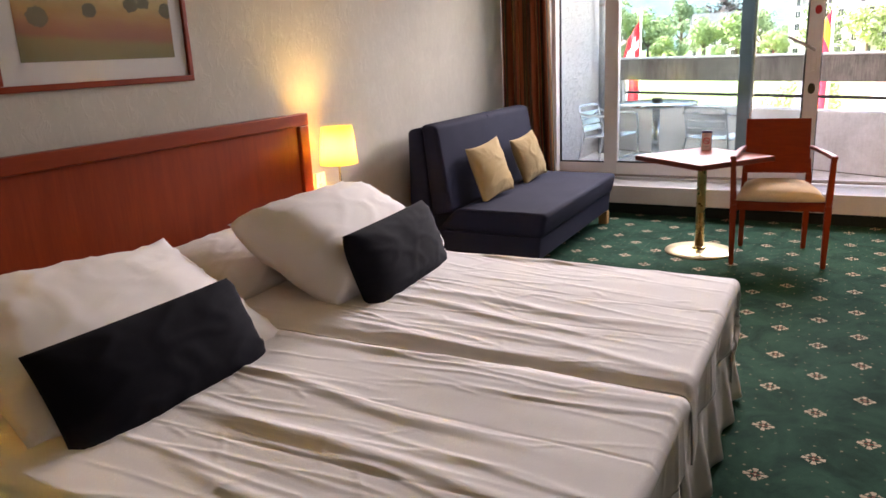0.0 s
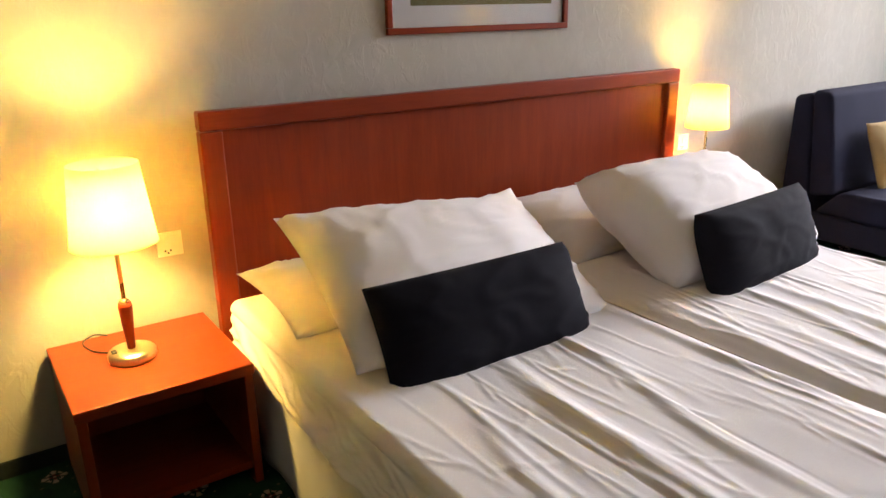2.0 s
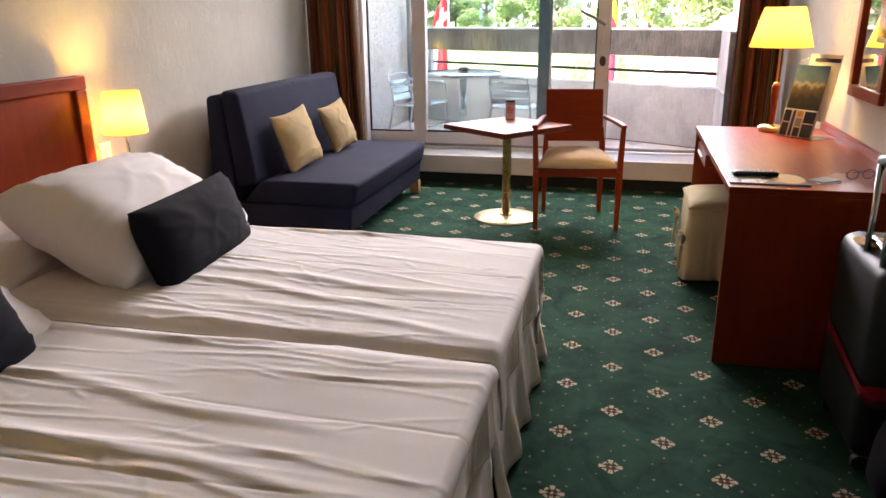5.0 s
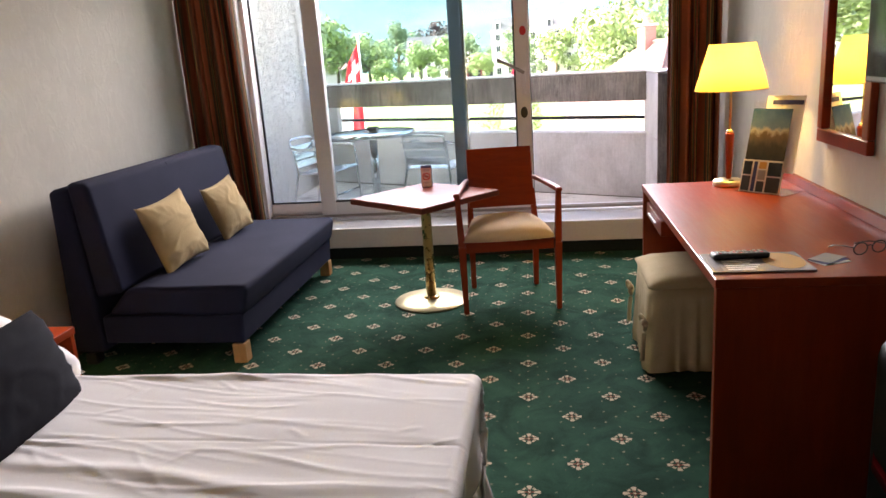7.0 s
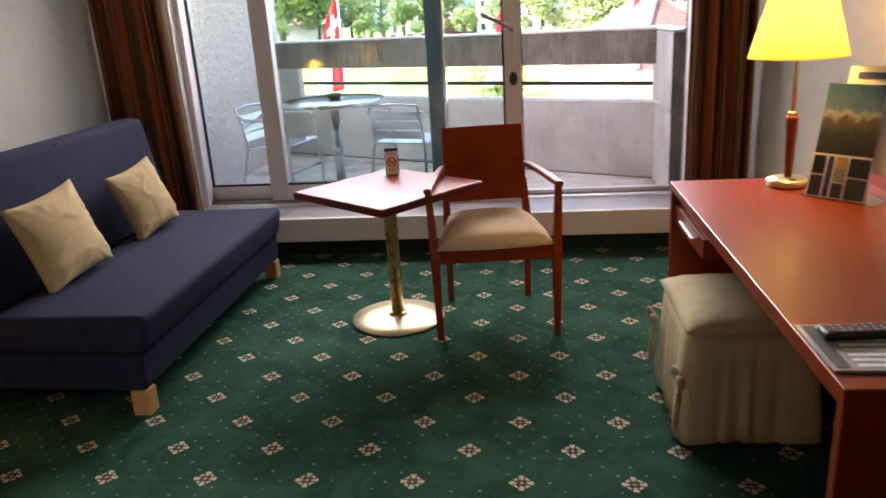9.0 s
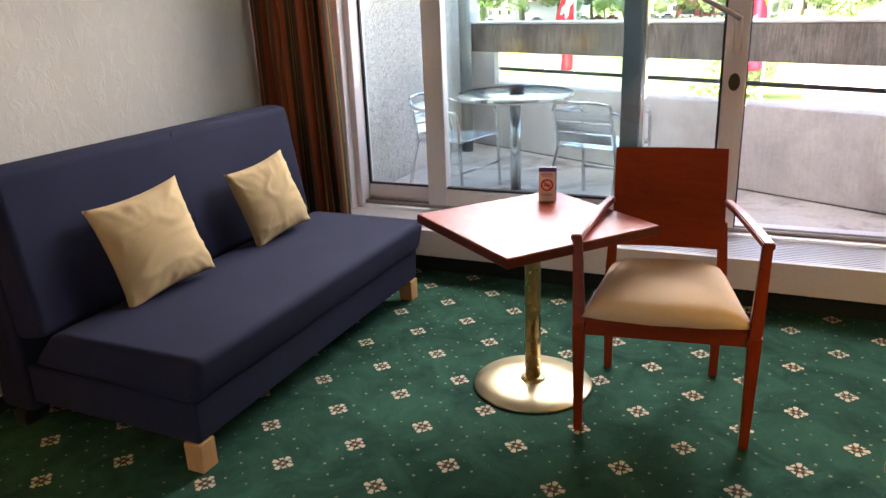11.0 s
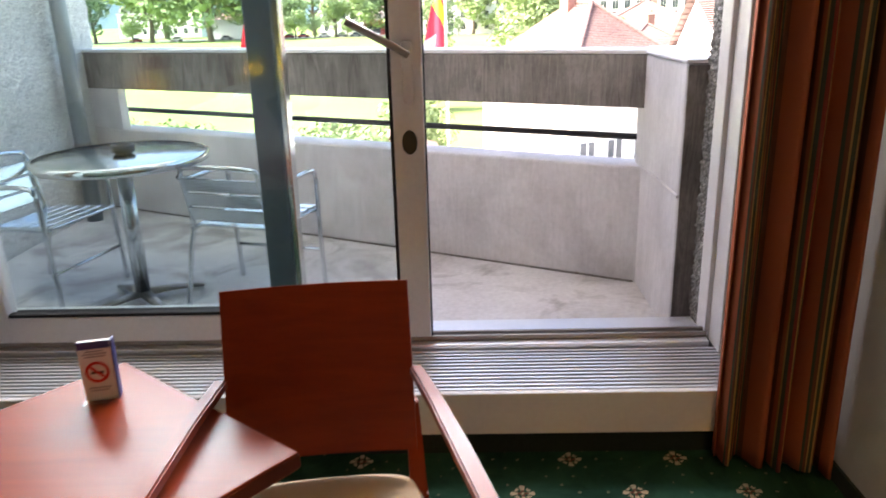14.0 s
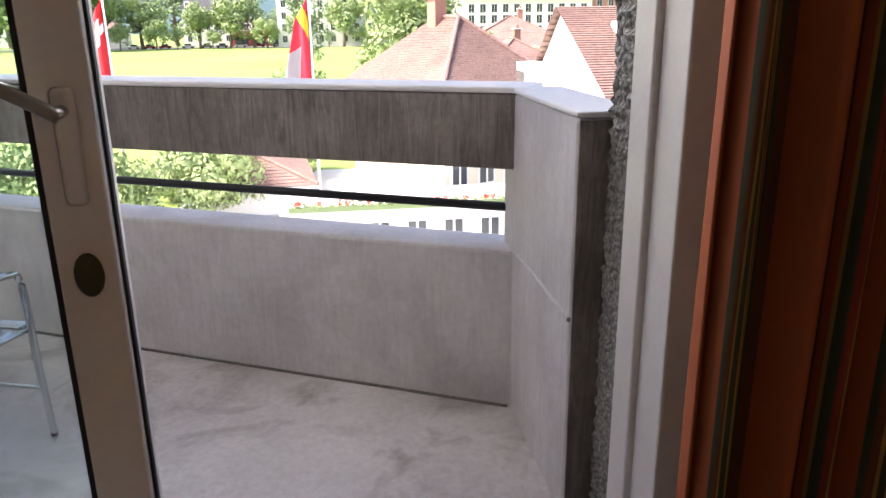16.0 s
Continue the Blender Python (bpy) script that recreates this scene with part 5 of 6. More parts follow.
GRASS = Nodes("lawn")
gp = GRASS.place()
gf = GRASS.math("MULTIPLY_ADD", GRASS.noise(gp, 0.05, 4), 0.6, GRASS.math("MULTIPLY", GRASS.noise(gp, 3.0, 4), 0.4))
GRASS = GRASS.finish(GRASS.mix(GRASS.ramp(gf, [(0.35, 0.0), (0.65, 1.0)]), (0.14, 0.21, 0.045), (0.24, 0.31, 0.08)), 0.95)
tagged(part("ground", box(-1500, 1500, 14, 2500, G - 1, G), GRASS), "wide green lawn below the balcony", "lawn", kind="structure")
ASPHALT = mottled("asphalt", (0.10, 0.10, 0.10), (0.16, 0.16, 0.16), 0.9, 0.3, 8)
PAVING = mottled("pale_paving", (0.58, 0.56, 0.53), (0.72, 0.70, 0.67), 0.9, 0.4, 6)
tagged(part("road", box(-500, 500, 358, 378, G, G + 0.03), ASPHALT), "grey street along the far side of the lawn", "road", kind="structure")
tagged(part("pavement", box(-9, 60, 14, 60, G, G + 0.05), PAVING), "pale paved terrace below the balcony", "pavement", kind="structure")
tagged(part("footpath", box(-60, -9, 33, 36, G, G + 0.03), PAVING), "pale path beside the lawn", "path", kind="structure")

WALL_WHITE = mottled("white_render", (0.74, 0.73, 0.71), (0.82, 0.81, 0.79), 0.9, 0.3, 5, 0.1)
WALL_CREAM = mottled("cream_render", (0.70, 0.64, 0.50), (0.78, 0.73, 0.60), 0.9, 0.3, 5, 0.1)
WALL_BRICK = mottled("brick_red_render", (0.30, 0.15, 0.11), (0.40, 0.21, 0.16), 0.9, 0.3, 5, 0.1)
SHOP_RED = mottled("dark_red_shopfront", (0.24, 0.04, 0.05), (0.32, 0.07, 0.08), 0.7, 0.3, 5, 0.1)
SLATE = mottled("grey_slate", (0.10, 0.10, 0.11), (0.17, 0.17, 0.18), 0.8, 0.5, 4, 0.2)
WINDARK = plain("dark_window", (0.05, 0.06, 0.07), 0.15)


def tile_material():
    n = Nodes("clay_roof_tiles")
    f = n.math("MULTIPLY_ADD", n.noise(n.place(), 7, 3), 0.6, n.math("MULTIPLY", n.noise(n.place(), 0.6, 3), 0.4))
    return n.finish(n.mix(n.ramp(f, [(0.35, 0.0), (0.65, 1.0)]), (0.17, 0.10, 0.088), (0.31, 0.20, 0.17)), 0.85)


TILES = tile_material()


def roof_plane(a, b, c, d, rows, parent, nm="roof", material=None):
    """A tiled slope: a, b along the eave, d, c along the ridge, in overlapping courses."""
    a, b, c, d = (Vector(v) for v in (a, b, c, d))
    nrm = (b - a).cross(d - a).normalized()
    if nrm.z < 0:
        nrm = -nrm
    bm = bmesh.new()
    lift = nrm * 0.035
    prev = None
    for k in range(rows):
        t0, t1 = k / rows, (k + 1) / rows
        lo = [bm.verts.new(v) for v in (a.lerp(d, t0) + lift, b.lerp(c, t0) + lift)]
        hi = [bm.verts.new(v) for v in (a.lerp(d, t1), b.lerp(c, t1))]
        if prev is None:
            prev = [bm.verts.new(v) for v in (a, b)]
        bm.faces.new((prev[0], prev[1], lo[1], lo[0]))
        bm.faces.new((lo[0], lo[1], hi[1], hi[0]))
        prev = hi
    return part(nm, bm, material or TILES, parent)


WIN_MESHES = {}


def windows(parent, m, cols, rows, x0, x1, z0, z1, w, h, frame_mat=None):
    """A grid of framed windows on the wall plane y = 0 of m, facing -y."""
    for i in range(cols):
        for j in range(rows):
            x = x0 + (x1 - x0) * (i / max(1, cols - 1))
            z = z0 + (z1 - z0) * (j / max(1, rows - 1))
            key = (w, h)
            if key not in WIN_MESHES:
                me = part("window", box(-w / 2 - 0.12, w / 2 + 0.12, -0.08, 0.06, -h / 2 - 0.12, h / 2 + 0.12), frame_mat or WALL_WHITE).data
                mp = part("pane", box(-w / 2, w / 2, -0.10, 0.0, -h / 2, h / 2), WINDARK).data
                mb = part("bar", box(-0.05, 0.05, -0.12, 0.0, -h / 2, h / 2), WALL_WHITE).data
                for o in [o for o in bpy.data.objects if o.data in (me, mp, mb)]:
                    bpy.data.objects.remove(o)
                WIN_MESHES[key] = (me, mp, mb)
            f = new("window", WIN_MESHES[key][0])
            f.parent = parent
            f.matrix_local = m @ pose(x, 0, z)
            for nm, me in (("pane", WIN_MESHES[key][1]), ("bar", WIN_MESHES[key][2])):
                c = new(nm, me)
                c.parent = f


def hip_house(label, m, w, d, eave, ridge, wall, rows=14, chimney=None, group=""):
    ob = thing("house", label, "house", m, group)
    o = 0.5
    part("wall", box(-w / 2, w / 2, -d / 2, d / 2, 0, eave), wall, ob)
    r = max(0.2, (d - w) / 2)
    A, B, C, D = (-w / 2 - o, -d / 2 - o, eave), (w / 2 + o, -d / 2 - o, eave), (w / 2 + o, d / 2 + o, eave), (-w / 2 - o, d / 2 + o, eave)
    R0, R1 = (0, -r, ridge), (0, r, ridge)
    roof_plane(A, B, R0, R0, rows, ob)
    roof_plane(B, C, R1, R0, rows, ob)
    roof_plane(C, D, R1, R1, rows, ob)
    roof_plane(D, A, R0, R1, rows, ob)
    for p, q in ((A, R0), (B, R0), (R0, R1)):
        part("ridge_tile", tube([Vector(p) + Vector((0, 0, 0.06)), Vector(q) + Vector((0, 0, 0.08))], 0.12, 8), TILES, ob)
    part("eaves_board", box(-w / 2 - o, w / 2 + o, -d / 2 - o, d / 2 + o, eave - 0.16, eave - 0.02), WALL_WHITE, ob)
    if chimney:
        cx, cy = chimney
        ch = part("chimney", box(cx - 0.4, cx + 0.4, cy - 0.4, cy + 0.4, ridge - 1.0, ridge + 1.0, 0.03), WALL_BRICK, ob)
        part("chimney_cap", box(cx - 0.5, cx + 0.5, cy - 0.5, cy + 0.5, ridge + 1.0, ridge + 1.12, 0.02), WALL_WHITE, ch)
        part("chimney_pot", lathe([(0.25, ridge + 1.12), (0.2, ridge + 1.5)], 16, pose(cx, cy, 0)), WALL_BRICK, ch)
    return ob


h1 = hip_house("cream house with a red tiled hip roof and chimney", pose(6.9, 48.5, G, 0, 0, 27), 7.2, 9.6, 7.0, 10.6, WALL_CREAM, 44, (-0.2, 0.6))
windows(h1, pose(0, -4.8, 0), 4, 1, -2.7, 2.7, 2.9, 2.9, 0.9, 1.5)
low = thing("terrace_building", "low white building with a flower-lined roof rail below the house", "house", pose(5.0, 37.5, G))
part("wall", box(-7.0, 8.0, 0, 4.0, 0, 2.3), WALL_WHITE, low)
part("cornice", box(-7.2, 8.2, -0.2, 4.1, 2.3, 2.5), WALL_WHITE, low)
windows(low, pose(0, 0, 0), 9, 1, -6.2, 7.2, 1.35, 1.35, 0.8, 1.0)
LEAF_A = leaf_material("leaves_fresh", (0.17, 0.24, 0.085), (0.33, 0.42, 0.19))
LEAF_B = leaf_material("leaves_dark", (0.10, 0.165, 0.07), (0.20, 0.28, 0.13))
LEAF_C = leaf_material("copper_leaves", (0.05, 0.035, 0.035), (0.10, 0.06, 0.055))
FLOWER = leaf_material("red_geraniums", (0.45, 0.03, 0.03), (0.65, 0.12, 0.08))
BARK = mottled("bark", (0.10, 0.075, 0.055), (0.18, 0.14, 0.10), 0.95, 2, 20, 0.6, 0.01)


def leaf_cloud(count, size, centres, seed, squash=0.8):
    """Many small leaf faces scattered round clump centres (x, y, z, radius)."""
    rng = np.random.default_rng(seed)
    verts, faces = [], []
    wts = np.array([c[3] ** 2 for c in centres])
    pick = rng.choice(len(centres), count, p=wts / wts.sum())
    for k in range(count):
        cx, cy, cz, r = centres[pick[k]]
        d = rng.normal(size=3)
        d /= np.linalg.norm(d)
        p = np.array((cx, cy, cz)) + d * r * (0.72 + 0.34 * rng.random()) * np.array((1, 1, squash))
        a, b = rng.normal(size=3), rng.normal(size=3)
        a = a - d * a.dot(d) * 0.6
        a /= np.linalg.norm(a)
        b = np.cross(d, a) + 0.35 * b
        b /= np.linalg.norm(b)
        s = size * (0.6 + 0.8 * rng.random())
        i = len(verts)
        verts += [p - a * s, p - b * s * 0.6, p + a * s, p + b * s * 0.6]
        faces.append((i, i + 1, i + 2, i + 3))
    me = bpy.data.meshes.new("crown")
    me.from_pydata([tuple(v) for v in verts], [], faces)
    return me


def tree(label, m, h, w, leaf, seed, count=2600, group="trees beyond the lawn", size=None):
    ob = thing("tree", label, "tree", m, group)
    rng = random.Random(seed)
    part("trunk", tube([(0, 0, 0), (0.02 * w, 0, h * 0.2), (0.0, 0.02 * w, h * 0.45), (0.02 * w, 0, h * 0.75)], [0.035 * h, 0.025 * h, 0.018 * h, 0.006 * h], 8), BARK, ob)
    cs = []
    for k in range(24):
        a, r = rng.uniform(0, 6.28), w * 0.38 * math.sqrt(rng.random())
        z = h * (0.22 + 0.64 * rng.random())
        r *= 1.15 - 0.6 * abs(z / h - 0.52)
        cs.append((r * math.cos(a), r * math.sin(a), z, w * rng.uniform(0.13, 0.22)))
    cs.append((0, 0, h * 0.6, w * 0.3))
    cs.append((0, 0, h * 0.88, w * 0.14))
    for k in range(5):
        x, y, z, r = cs[k]
        part("limb", tube([(0, 0, h * 0.3), (x * 0.5, y * 0.5, (h * 0.3 + z) / 2), (x, y, z)], [0.014 * h, 0.009 * h, 0.004 * h], 6), BARK, ob)
    me = leaf_cloud(int(count * 1.5), size or w * 0.032, cs, seed)
    me.materials.append(leaf)
    crown = new("crown", me)
    crown.parent = ob
    return ob


t1 = tree("broad green deciduous tree across the lawn", far(-84, 214), 36.0, 34.0, LEAF_A, 1)
t2 = tree("rounded green tree across the lawn", far(-58, 216), 27.5, 22.5, LEAF_A, 2, 2000)
t3 = tree("dark green tree across the lawn", far(-20, 219), 23.5, 14.8, LEAF_B, 3, 1600)
for k, (x, y, s, src) in enumerate(((-118, 216, 1.0, t1), (-140, 215, 1.05, t2), (-102, 219, 0.9, t3), (-72, 226, 0.95, t3), (-49, 219, 0.8, t2), (-34, 218, 0.62, t2), (-26, 217, 0.5, t1), (-165, 214, 1.1, t1), (-190, 218, 1.0, t2), (-45, 245, 1.2, t3), (-92, 246, 1.1, t2), (-7, 216, 0.55, t2), (4, 214, 0.5, t1), (17, 214, 0.55, t2), (29, 190, 0.45, t1), (40, 170, 0.4, t2), (-66, 209, 0.98, t1), (-88, 211, 0.34, t2), (-78, 211, 0.28, t3), (-53, 212, 0.36, t2), (-44, 212, 0.30, t1), (-39, 213, 0.34, t3), (-30, 213, 0.26, t2), (-16, 212, 0.30, t1), (-12, 222, 0.7, t3), (-108, 212, 0.32, t1), (-130, 212, 0.34, t2), (0, 212, 0.28, t3), (10, 211, 0.32, t2))):
    copy_thing(src, far(x, y, 57 * k)).scale = (1.2 * s, 1.2 * s, 1.2 * s)
tree("copper-leaved tree behind the white house", far(-35, 262), 33, 25, LEAF_C, 5, 1800)
tree("large green tree behind the tiled roof", pose(8.6, 84, G), 16.5, 12.5, LEAF_A, 6, 6500, "", 0.26)
tree("tall thin pine by the flagpole", pose(-2.2, 96, G), 17, 5.5, LEAF_B, 7, 1500)
tree("small round green tree beside the tiled roof", pose(13.0, 70, G), 10.5, 5, LEAF_A, 8, 1500)
for k, (x, y, h, w) in enumerate(((-6.0, 47, 4.0, 5.5), (-3.2, 58, 4.2, 6.0), (-16.5, 47, 4.4, 6.5), (-11.5, 45, 4.2, 6.0), (-21.5, 50, 4.6, 6.5), (-8.6, 52, 3.8, 5.0), (-3.4, 86, 6.0, 7.0))):
    tree("bushy green tree beside the lawn", pose(x, y, G), h, w, LEAF_A, 20 + k, 2600, "bushy trees beside the lawn", 0.16)
bush = thing("potted_shrub", "bright green shrub in a pale tub on the terrace", "shrub", pose(6.5, 33.0, G + 0.05))
part("tub", lathe([(0.35, 0.0), (0.45, 0.5)], 20), WALL_WHITE, bush)
me = leaf_cloud(500, 0.12, [(0, 0, 0.95, 0.55), (0.2, 0.1, 1.2, 0.35)], 31)
me.materials.append(LEAF_A)
new("leaves", me).parent = bush
box_row = thing("flower_boxes", "row of red geraniums along the terrace rail", "flowers", pose(5.0, 37.35, G + 2.5), kind="stuff")
part("box", box(-6.8, 7.8, -0.15, 0.1, 0.0, 0.22), LEAF_B, box_row)
me = leaf_cloud(1500, 0.07, [(-6.6 + 0.36 * k, -0.03, 0.30, 0.20) for k in range(40)], 33)
me.materials.append(LEAF_A)
new("foliage", me).parent = box_row
me = leaf_cloud(700, 0.06, [(-6.4 + 0.72 * k + 0.2 * (k % 3), -0.10, 0.40, 0.14) for k in range(20)], 34)
me.materials.append(FLOWER)
new("blossom", me).parent = box_row
hip_house("low pavilion with a red tiled roof beside the terrace", pose(-4.4, 51, G, 0, 0, 6), 5.5, 8.0, 1.7, 3.0, WALL_WHITE, 10)

# white gabled house at the side
gab = thing("house", "white gabled house with a red tiled roof and a skylight", "house", pose(8.0, 30.1, G))
bm = bmesh.new()
prof = [(-4.9, 0.0), (2.6, 0.0), (2.6, 8.7), (0.0, 10.75), (-4.9, 8.3)]
a = [bm.verts.new((0.0, y, z)) for y, z in prof]
b = [bm.verts.new((14.0, y, z)) for y, z in prof]
for i in range(5):
    bm.faces.new((a[i], a[(i + 1) % 5], b[(i + 1) % 5], b[i]))
bm.faces.new(a[::-1])
bm.faces.new(b)
part("wall", bm, WALL_WHITE, gab)
roof_plane((-0.25, -5.2, 8.25), (14.2, -5.2, 8.25), (14.2, 0.0, 10.85), (-0.25, 0.0, 10.85), 40, gab)
roof_plane((14.2, 2.9, 8.55), (-0.25, 2.9, 8.55), (-0.25, 0.0, 10.85), (14.2, 0.0, 10.85), 12, gab)
part("skylight", box(1.2, 2.6, -0.5, 0.5, 0, 0.16, 0.02, pose(0, -1.7, 10.02, 26.5, 0, 0)), WALL_WHITE, gab, "pale skylight")
part("bay", box(-0.9, -0.01, 1.2, 2.5, 6.4, 9.0, 0.02), WALL_WHITE, gab, "glazed bay")
part("bay_pane", box(-0.93, -0.905, 1.35, 2.35, 6.7, 8.7), WINDARK, gab, "dark bay window")

# far houses
br = hip_house("small brick-red house with a tiled roof", pose(21, 92, G, 0, 0, 8), 9, 11, 5.2, 8.4, WALL_BRICK, 12, (1.5, 2.0))
windows(br, pose(0, -5.5, 0), 3, 1, -2.6, 2.6, 3.6, 3.6, 1.2, 1.4)
br2 = hip_house("house with a wide red tiled roof", pose(27, 118, G, 0, 0, -5), 16, 18, 7.0, 11.0, WALL_WHITE, 14, (2, 3))
windows(br2, pose(0, -9, 0), 6, 1, -6.5, 6.5, 5.2, 5.2, 1.1, 1.5)
hip_house("low house with a red tiled roof among trees", far(-66, 238), 27, 21, 9.0, 15.5, WALL_WHITE, 10)


def hotel(label, x, y, w, d, h, cap, cols, rows, wall=None, rz=0.0):
    ob = thing("hotel_building", label, "building", pose(x, y, G, 0, 0, rz))
    part("wall", box(-w / 2, w / 2, 0, d, 0, h), wall or WALL_WHITE, ob)
    part("cornice", box(-w / 2 - 0.4, w / 2 + 0.4, -0.4, d + 0.4, h, h + 0.4), WALL_WHITE, ob)
    bm = bmesh.new()
    lo = [bm.verts.new((sx * w / 2, yy, h + 0.4)) for sx, yy in ((-1, 0), (1, 0), (1, d), (-1, d))]
    hi = [bm.verts.new((sx * (w / 2 - 1.5), yy, h + cap)) for sx, yy in ((-1, 1.5), (1, 1.5), (1, d - 1.5), (-1, d - 1.5))]
    for i in range(4):
        bm.faces.new((lo[i], lo[(i + 1) % 4], hi[(i + 1) % 4], hi[i]))
    bm.faces.new(hi)
    part("roof", bm, SLATE, ob, "grey slate mansard roof")
    windows(ob, pose(0, 0, 0), cols, rows, -w / 2 + 3, w / 2 - 3, 3.6, h - 2.6, 1.9, 2.7)
    for i in range(cols // 2):
        xx = -w / 2 + 3 + (w - 6) * i / max(1, cols // 2 - 1)
        dm = part("dormer", box(xx - 1.3, xx + 1.3, 0.25, 2.2, h + 0.6, h + cap * 0.72), WALL_WHITE, ob)
        part("dormer_pane", box(xx - 0.8, xx + 0.8, 0.18, 0.245, h + 0.9, h + cap * 0.62), WINDARK, dm)
    return ob


hotel("white house with a grey mansard roof across the lawn", -53, 392, 33, 20, 16.5, 6.0, 7, 3)
hotel("large white grand hotel behind the trees", 10, 351, 64, 30, 21, 6.0, 12, 4)
hotel("grey mansard hotel in the distance", 69, 268, 46, 28, 17, 7.0, 11, 4)
hotel("brownish hotel wing in the distance", 112, 280, 32, 28, 19, 6.5, 7, 4, WALL_BRICK)
hotel("plain white block among the trees", -165, 428, 46, 20, 13, 4.0, 8, 2)
shop = thing("shop_row", "row of low dark red shopfronts across the street", "shops", pose(-20, 381, G))
part("wall", box(-26, 48, 0, 9, 0, 7.0), SHOP_RED, shop)
part("awning", box(-26, 48, -2.2, 0.0, 4.9, 5.4), SHOP_RED, shop, "dark red awning")
for k in range(9):
    part("shop_window", box(-24 + 8 * k, -18 + 8 * k, -0.1, 0.05, 0.5, 4.4), WINDARK, shop, "dark shop window")


def car(x, y, c, rz):
    ob = thing("car", "small parked car in the far street", "car", pose(x, y, G + 0.03, 0, 0, rz), "cars in the street")
    ob.scale = (1.3, 1.3, 1.3)
    part("body", box(-2.1, 2.1, -0.85, 0.85, 0.3, 0.95, 0.2, seg=2), c, ob)
    part("cabin", box(-1.2, 1.0, -0.75, 0.75, 0.95, 1.5, 0.2, seg=2), WINDARK, ob, "dark glass cabin")
    for sx in (-1.3, 1.3):
        for sy in (-0.8, 0.8):
            part("wheel", lathe([(0.32, -0.1), (0.32, 0.1)], 14, pose(sx, sy, 0.32, 90, 0, 0)), RUBBER, ob)


for k, x in enumerate((-52, -44, -33, -24, -19, -66, -80, -92, -29, -38, -48, -14, -9)):
    car(FAR * x, 362.0 + 1.2 * (k % 2), (WALL_WHITE, plain("car_red", (0.3, 0.03, 0.03), 0.3), plain("car_grey", (0.2, 0.21, 0.22), 0.3))[k % 3], 0 if k % 2 else 180)


def flagpole(x, y, label, cloth, emblem):
    ob = thing("flagpole", label, "flagpole", pose(x, y, G), "flagpoles by the lawn")
    part("pole", tube([(0, 0, 0), (0, 0, 12.2)], [0.09, 0.05], 12), WALL_WHITE, ob, "white pole", True)
    part("knob", lathe([(0.03, 12.2), (0.09, 12.26), (0.03, 12.36)], 12), ALU, ob)

    def fn(u, v):
        z = 11.9 - 5.6 * v
        xx = -0.1 - (0.55 + 0.95 * u) * u * (0.45 + 0.75 * v)
        return xx, 0.14 * math.sin(u * 9 + 3 * v), z - 0.9 * u * (1 - v) - 0.3 * u

    fl = part("flag", surface(16, 20, fn, lambda u, v: (u, v)), cloth, ob, "hanging cloth flag", True)
    fl.modifiers.new("cloth", "SOLIDIFY").thickness = 0.01
    return ob


def flag_material(kind):
    n = Nodes("flag_" + kind)
    s = n.node("ShaderNodeSeparateXYZ", {0: n.node("ShaderNodeTexCoord").outputs["UV"]})
    u, v = s.outputs[0], s.outputs[1]
    if kind == "cross":
        a, b = n.math("ABSOLUTE", n.math("SUBTRACT", u, 0.5)), n.math("ABSOLUTE", n.math("SUBTRACT", v, 0.25))
        p = n.math("MULTIPLY", n.math("LESS_THAN", a, 0.12), n.math("LESS_THAN", b, 0.13))
        q = n.math("MULTIPLY", n.math("LESS_THAN", a, 0.38), n.math("LESS_THAN", b, 0.045))
        w = n.math("MAXIMUM", p, q)
        w = n.math("MAXIMUM", w, n.math("MULTIPLY", n.math("GREATER_THAN", v, 0.55), n.math("GREATER_THAN", u, 0.6)))
        c = n.mix(w, (0.62, 0.02, 0.03), (0.8, 0.8, 0.8))
    else:
        d = n.math("ABSOLUTE", n.math("SUBTRACT", n.math("MULTIPLY_ADD", v, 2.2, u), 0.75))
        c = n.mix(n.math("LESS_THAN", d, 0.22), (0.62, 0.03, 0.06), (0.75, 0.55, 0.03))
        c = n.mix(n.math("MULTIPLY", n.math("GREATER_THAN", v, 0.4), n.math("GREATER_THAN", u, 0.55)), c, (0.35, 0.34, 0.36))
    return n.finish(c, 0.8)


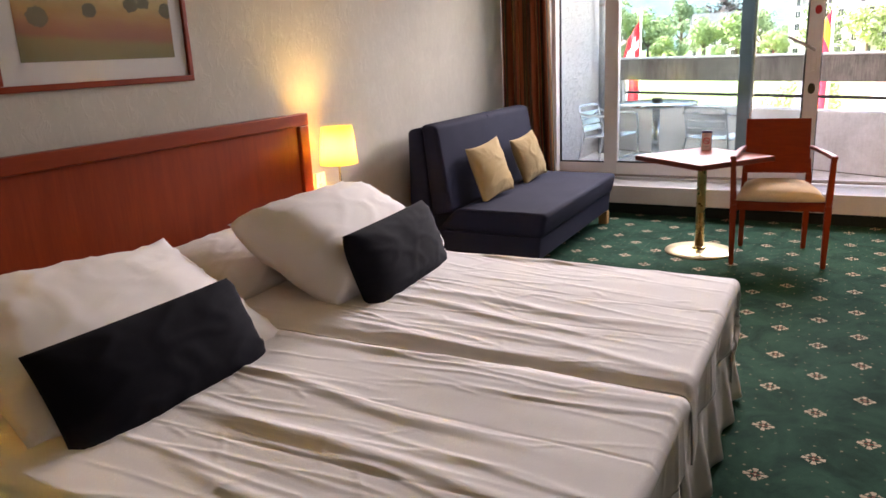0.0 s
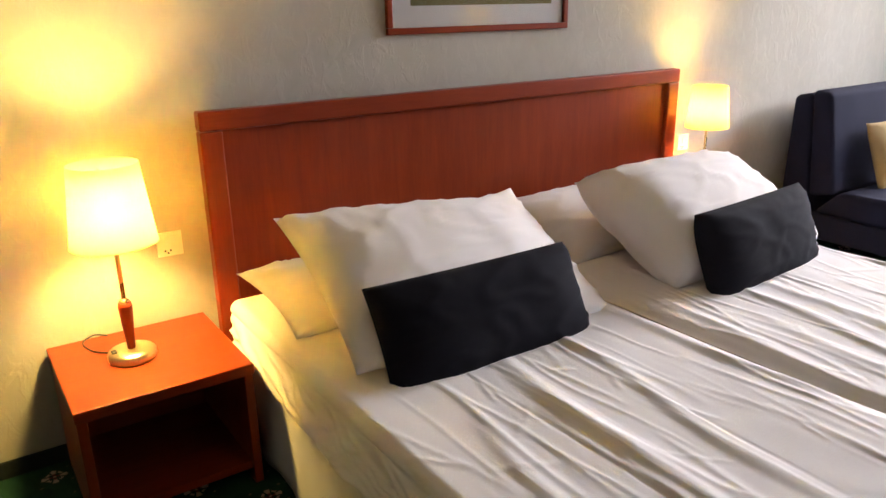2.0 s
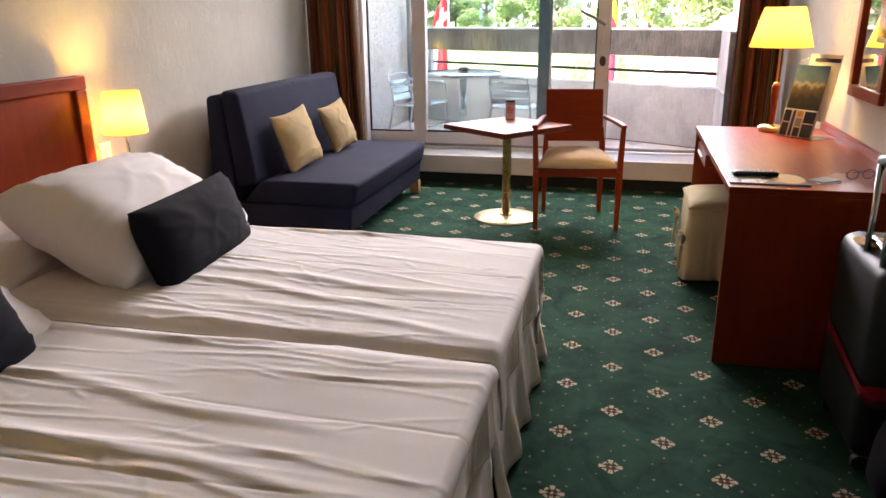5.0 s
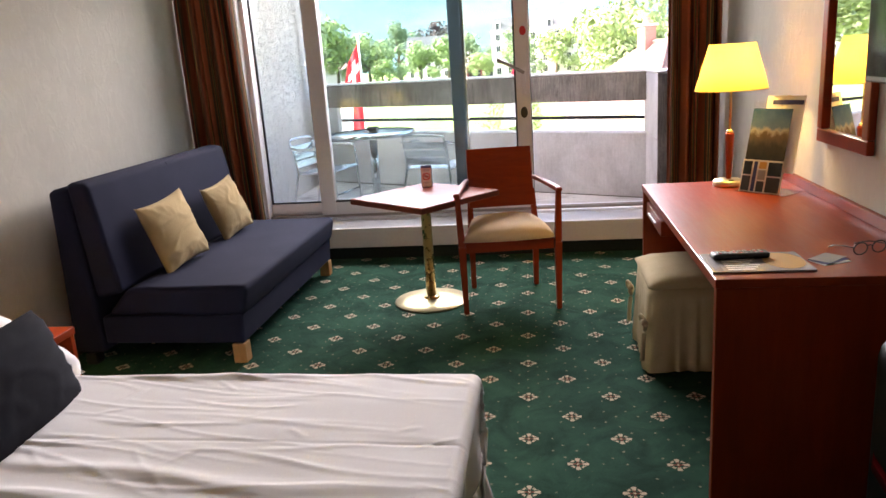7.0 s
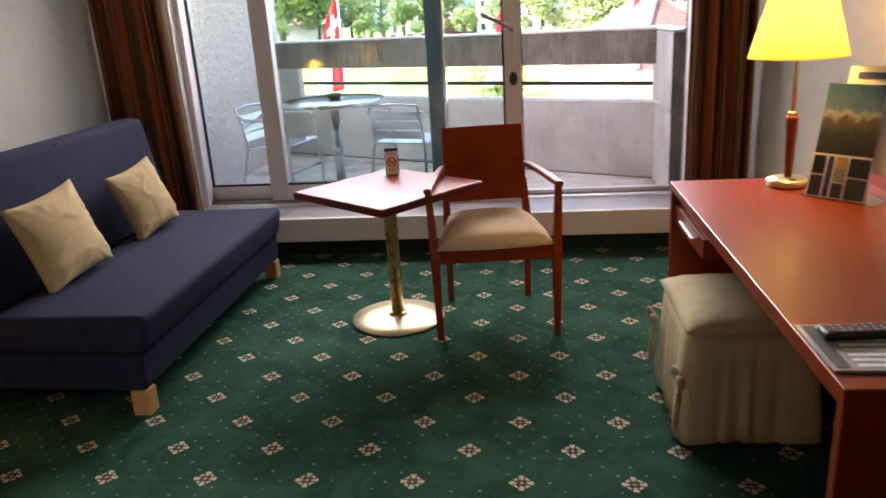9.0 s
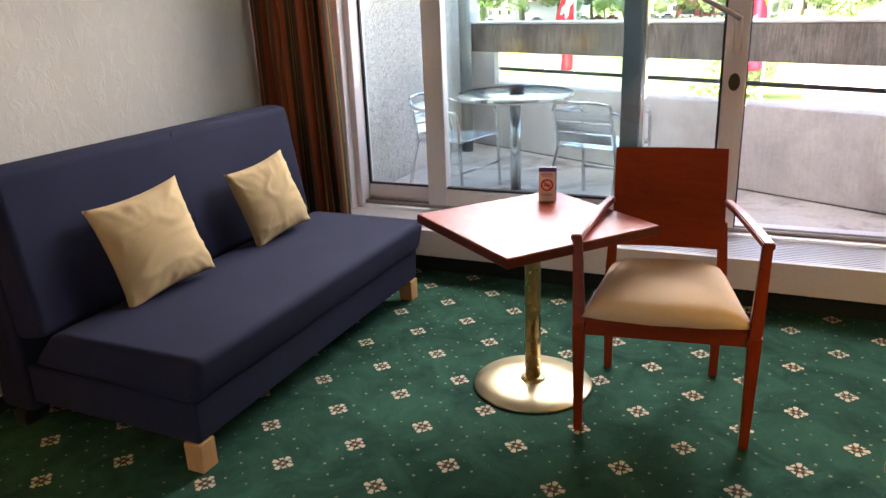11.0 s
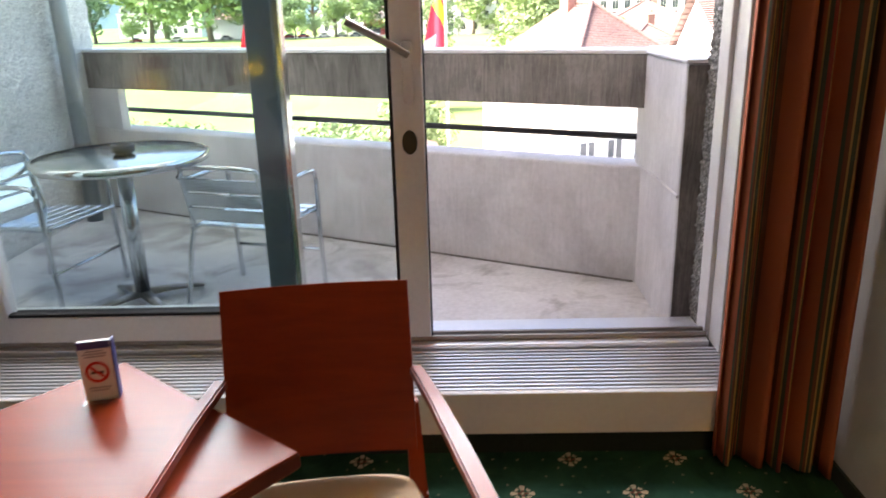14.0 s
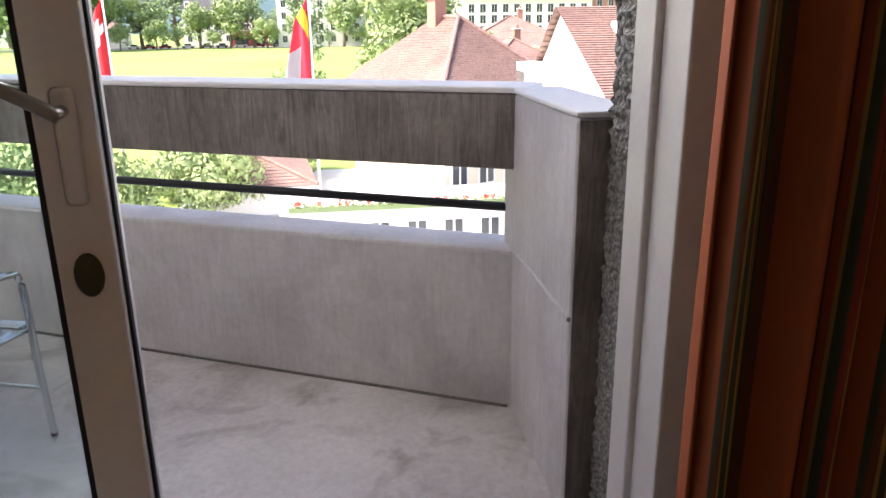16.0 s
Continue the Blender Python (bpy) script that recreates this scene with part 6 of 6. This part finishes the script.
flagpole(-11.2, 48, "white flagpole with a hanging red flag with a white cross", flag_material("cross"), 0)
flagpole(-0.65, 48, "white flagpole with a hanging red, yellow and grey flag", flag_material("canton"), 1)

crane = thing("tower_crane", "red lattice tower crane far behind the trees", "crane", pose(-185, 600, G))
CRANE_RED = plain("red_crane_paint", (0.50, 0.05, 0.05), 0.5)
for sx, sy in ((-1, -1), (1, -1), (1, 1), (-1, 1)):
    part("mast_post", box(sx - 0.25, sx + 0.25, sy - 0.25, sy + 0.25, 0, 76), CRANE_RED, crane)
for k in range(18):
    up = 1 if k % 2 else -1
    part("mast_brace", tube([(-up, -1.0, 4.2 * k), (up, -1.0, 4.2 * k + 4.2)], 0.16, 6), CRANE_RED, crane)
part("jib", tube([(-10, 0, 63.5), (27, 0, 63.5)], 0.5, 6), CRANE_RED, crane, "long red jib")
part("jib_top", tube([(-10, 0, 65.5), (0, 0, 76), (25, 0, 64.0)], 0.22, 6), CRANE_RED, crane, "red jib stays")
part("counterweight", box(-11, -7, -1, 1, 60.5, 63.0, 0.1), CONCRETE, crane, "grey counterweight")

# wooded mountains that close the view; distance haze is mixed into their colour
HILL = Nodes("haze_tinted_forest")
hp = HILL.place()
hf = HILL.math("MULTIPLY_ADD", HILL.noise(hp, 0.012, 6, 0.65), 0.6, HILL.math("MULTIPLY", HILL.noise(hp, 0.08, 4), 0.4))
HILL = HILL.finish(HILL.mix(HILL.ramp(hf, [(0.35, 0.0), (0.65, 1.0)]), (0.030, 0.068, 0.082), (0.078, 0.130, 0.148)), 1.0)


def hill_fn(u, v):
    x = -1400 + 2800 * u
    ridge = 330 + 130 * n3(u * 4, 1.0) + 45 * n3(u * 14, 3.0)
    z = G - 2 + ridge * v ** 0.9
    return x, 900 + 700 * v + 60 * n3(u * 10, v * 4, 2.0), z


tagged(part("backdrop", surface(120, 30, hill_fn), HILL, None, "", True), "wooded mountains with blue-green haze put into their colour", "mountain", kind="structure")
for o in list(bpy.data.objects):
    if o.type == "MESH" and o.data.users == 0:
        bpy.data.objects.remove(o)
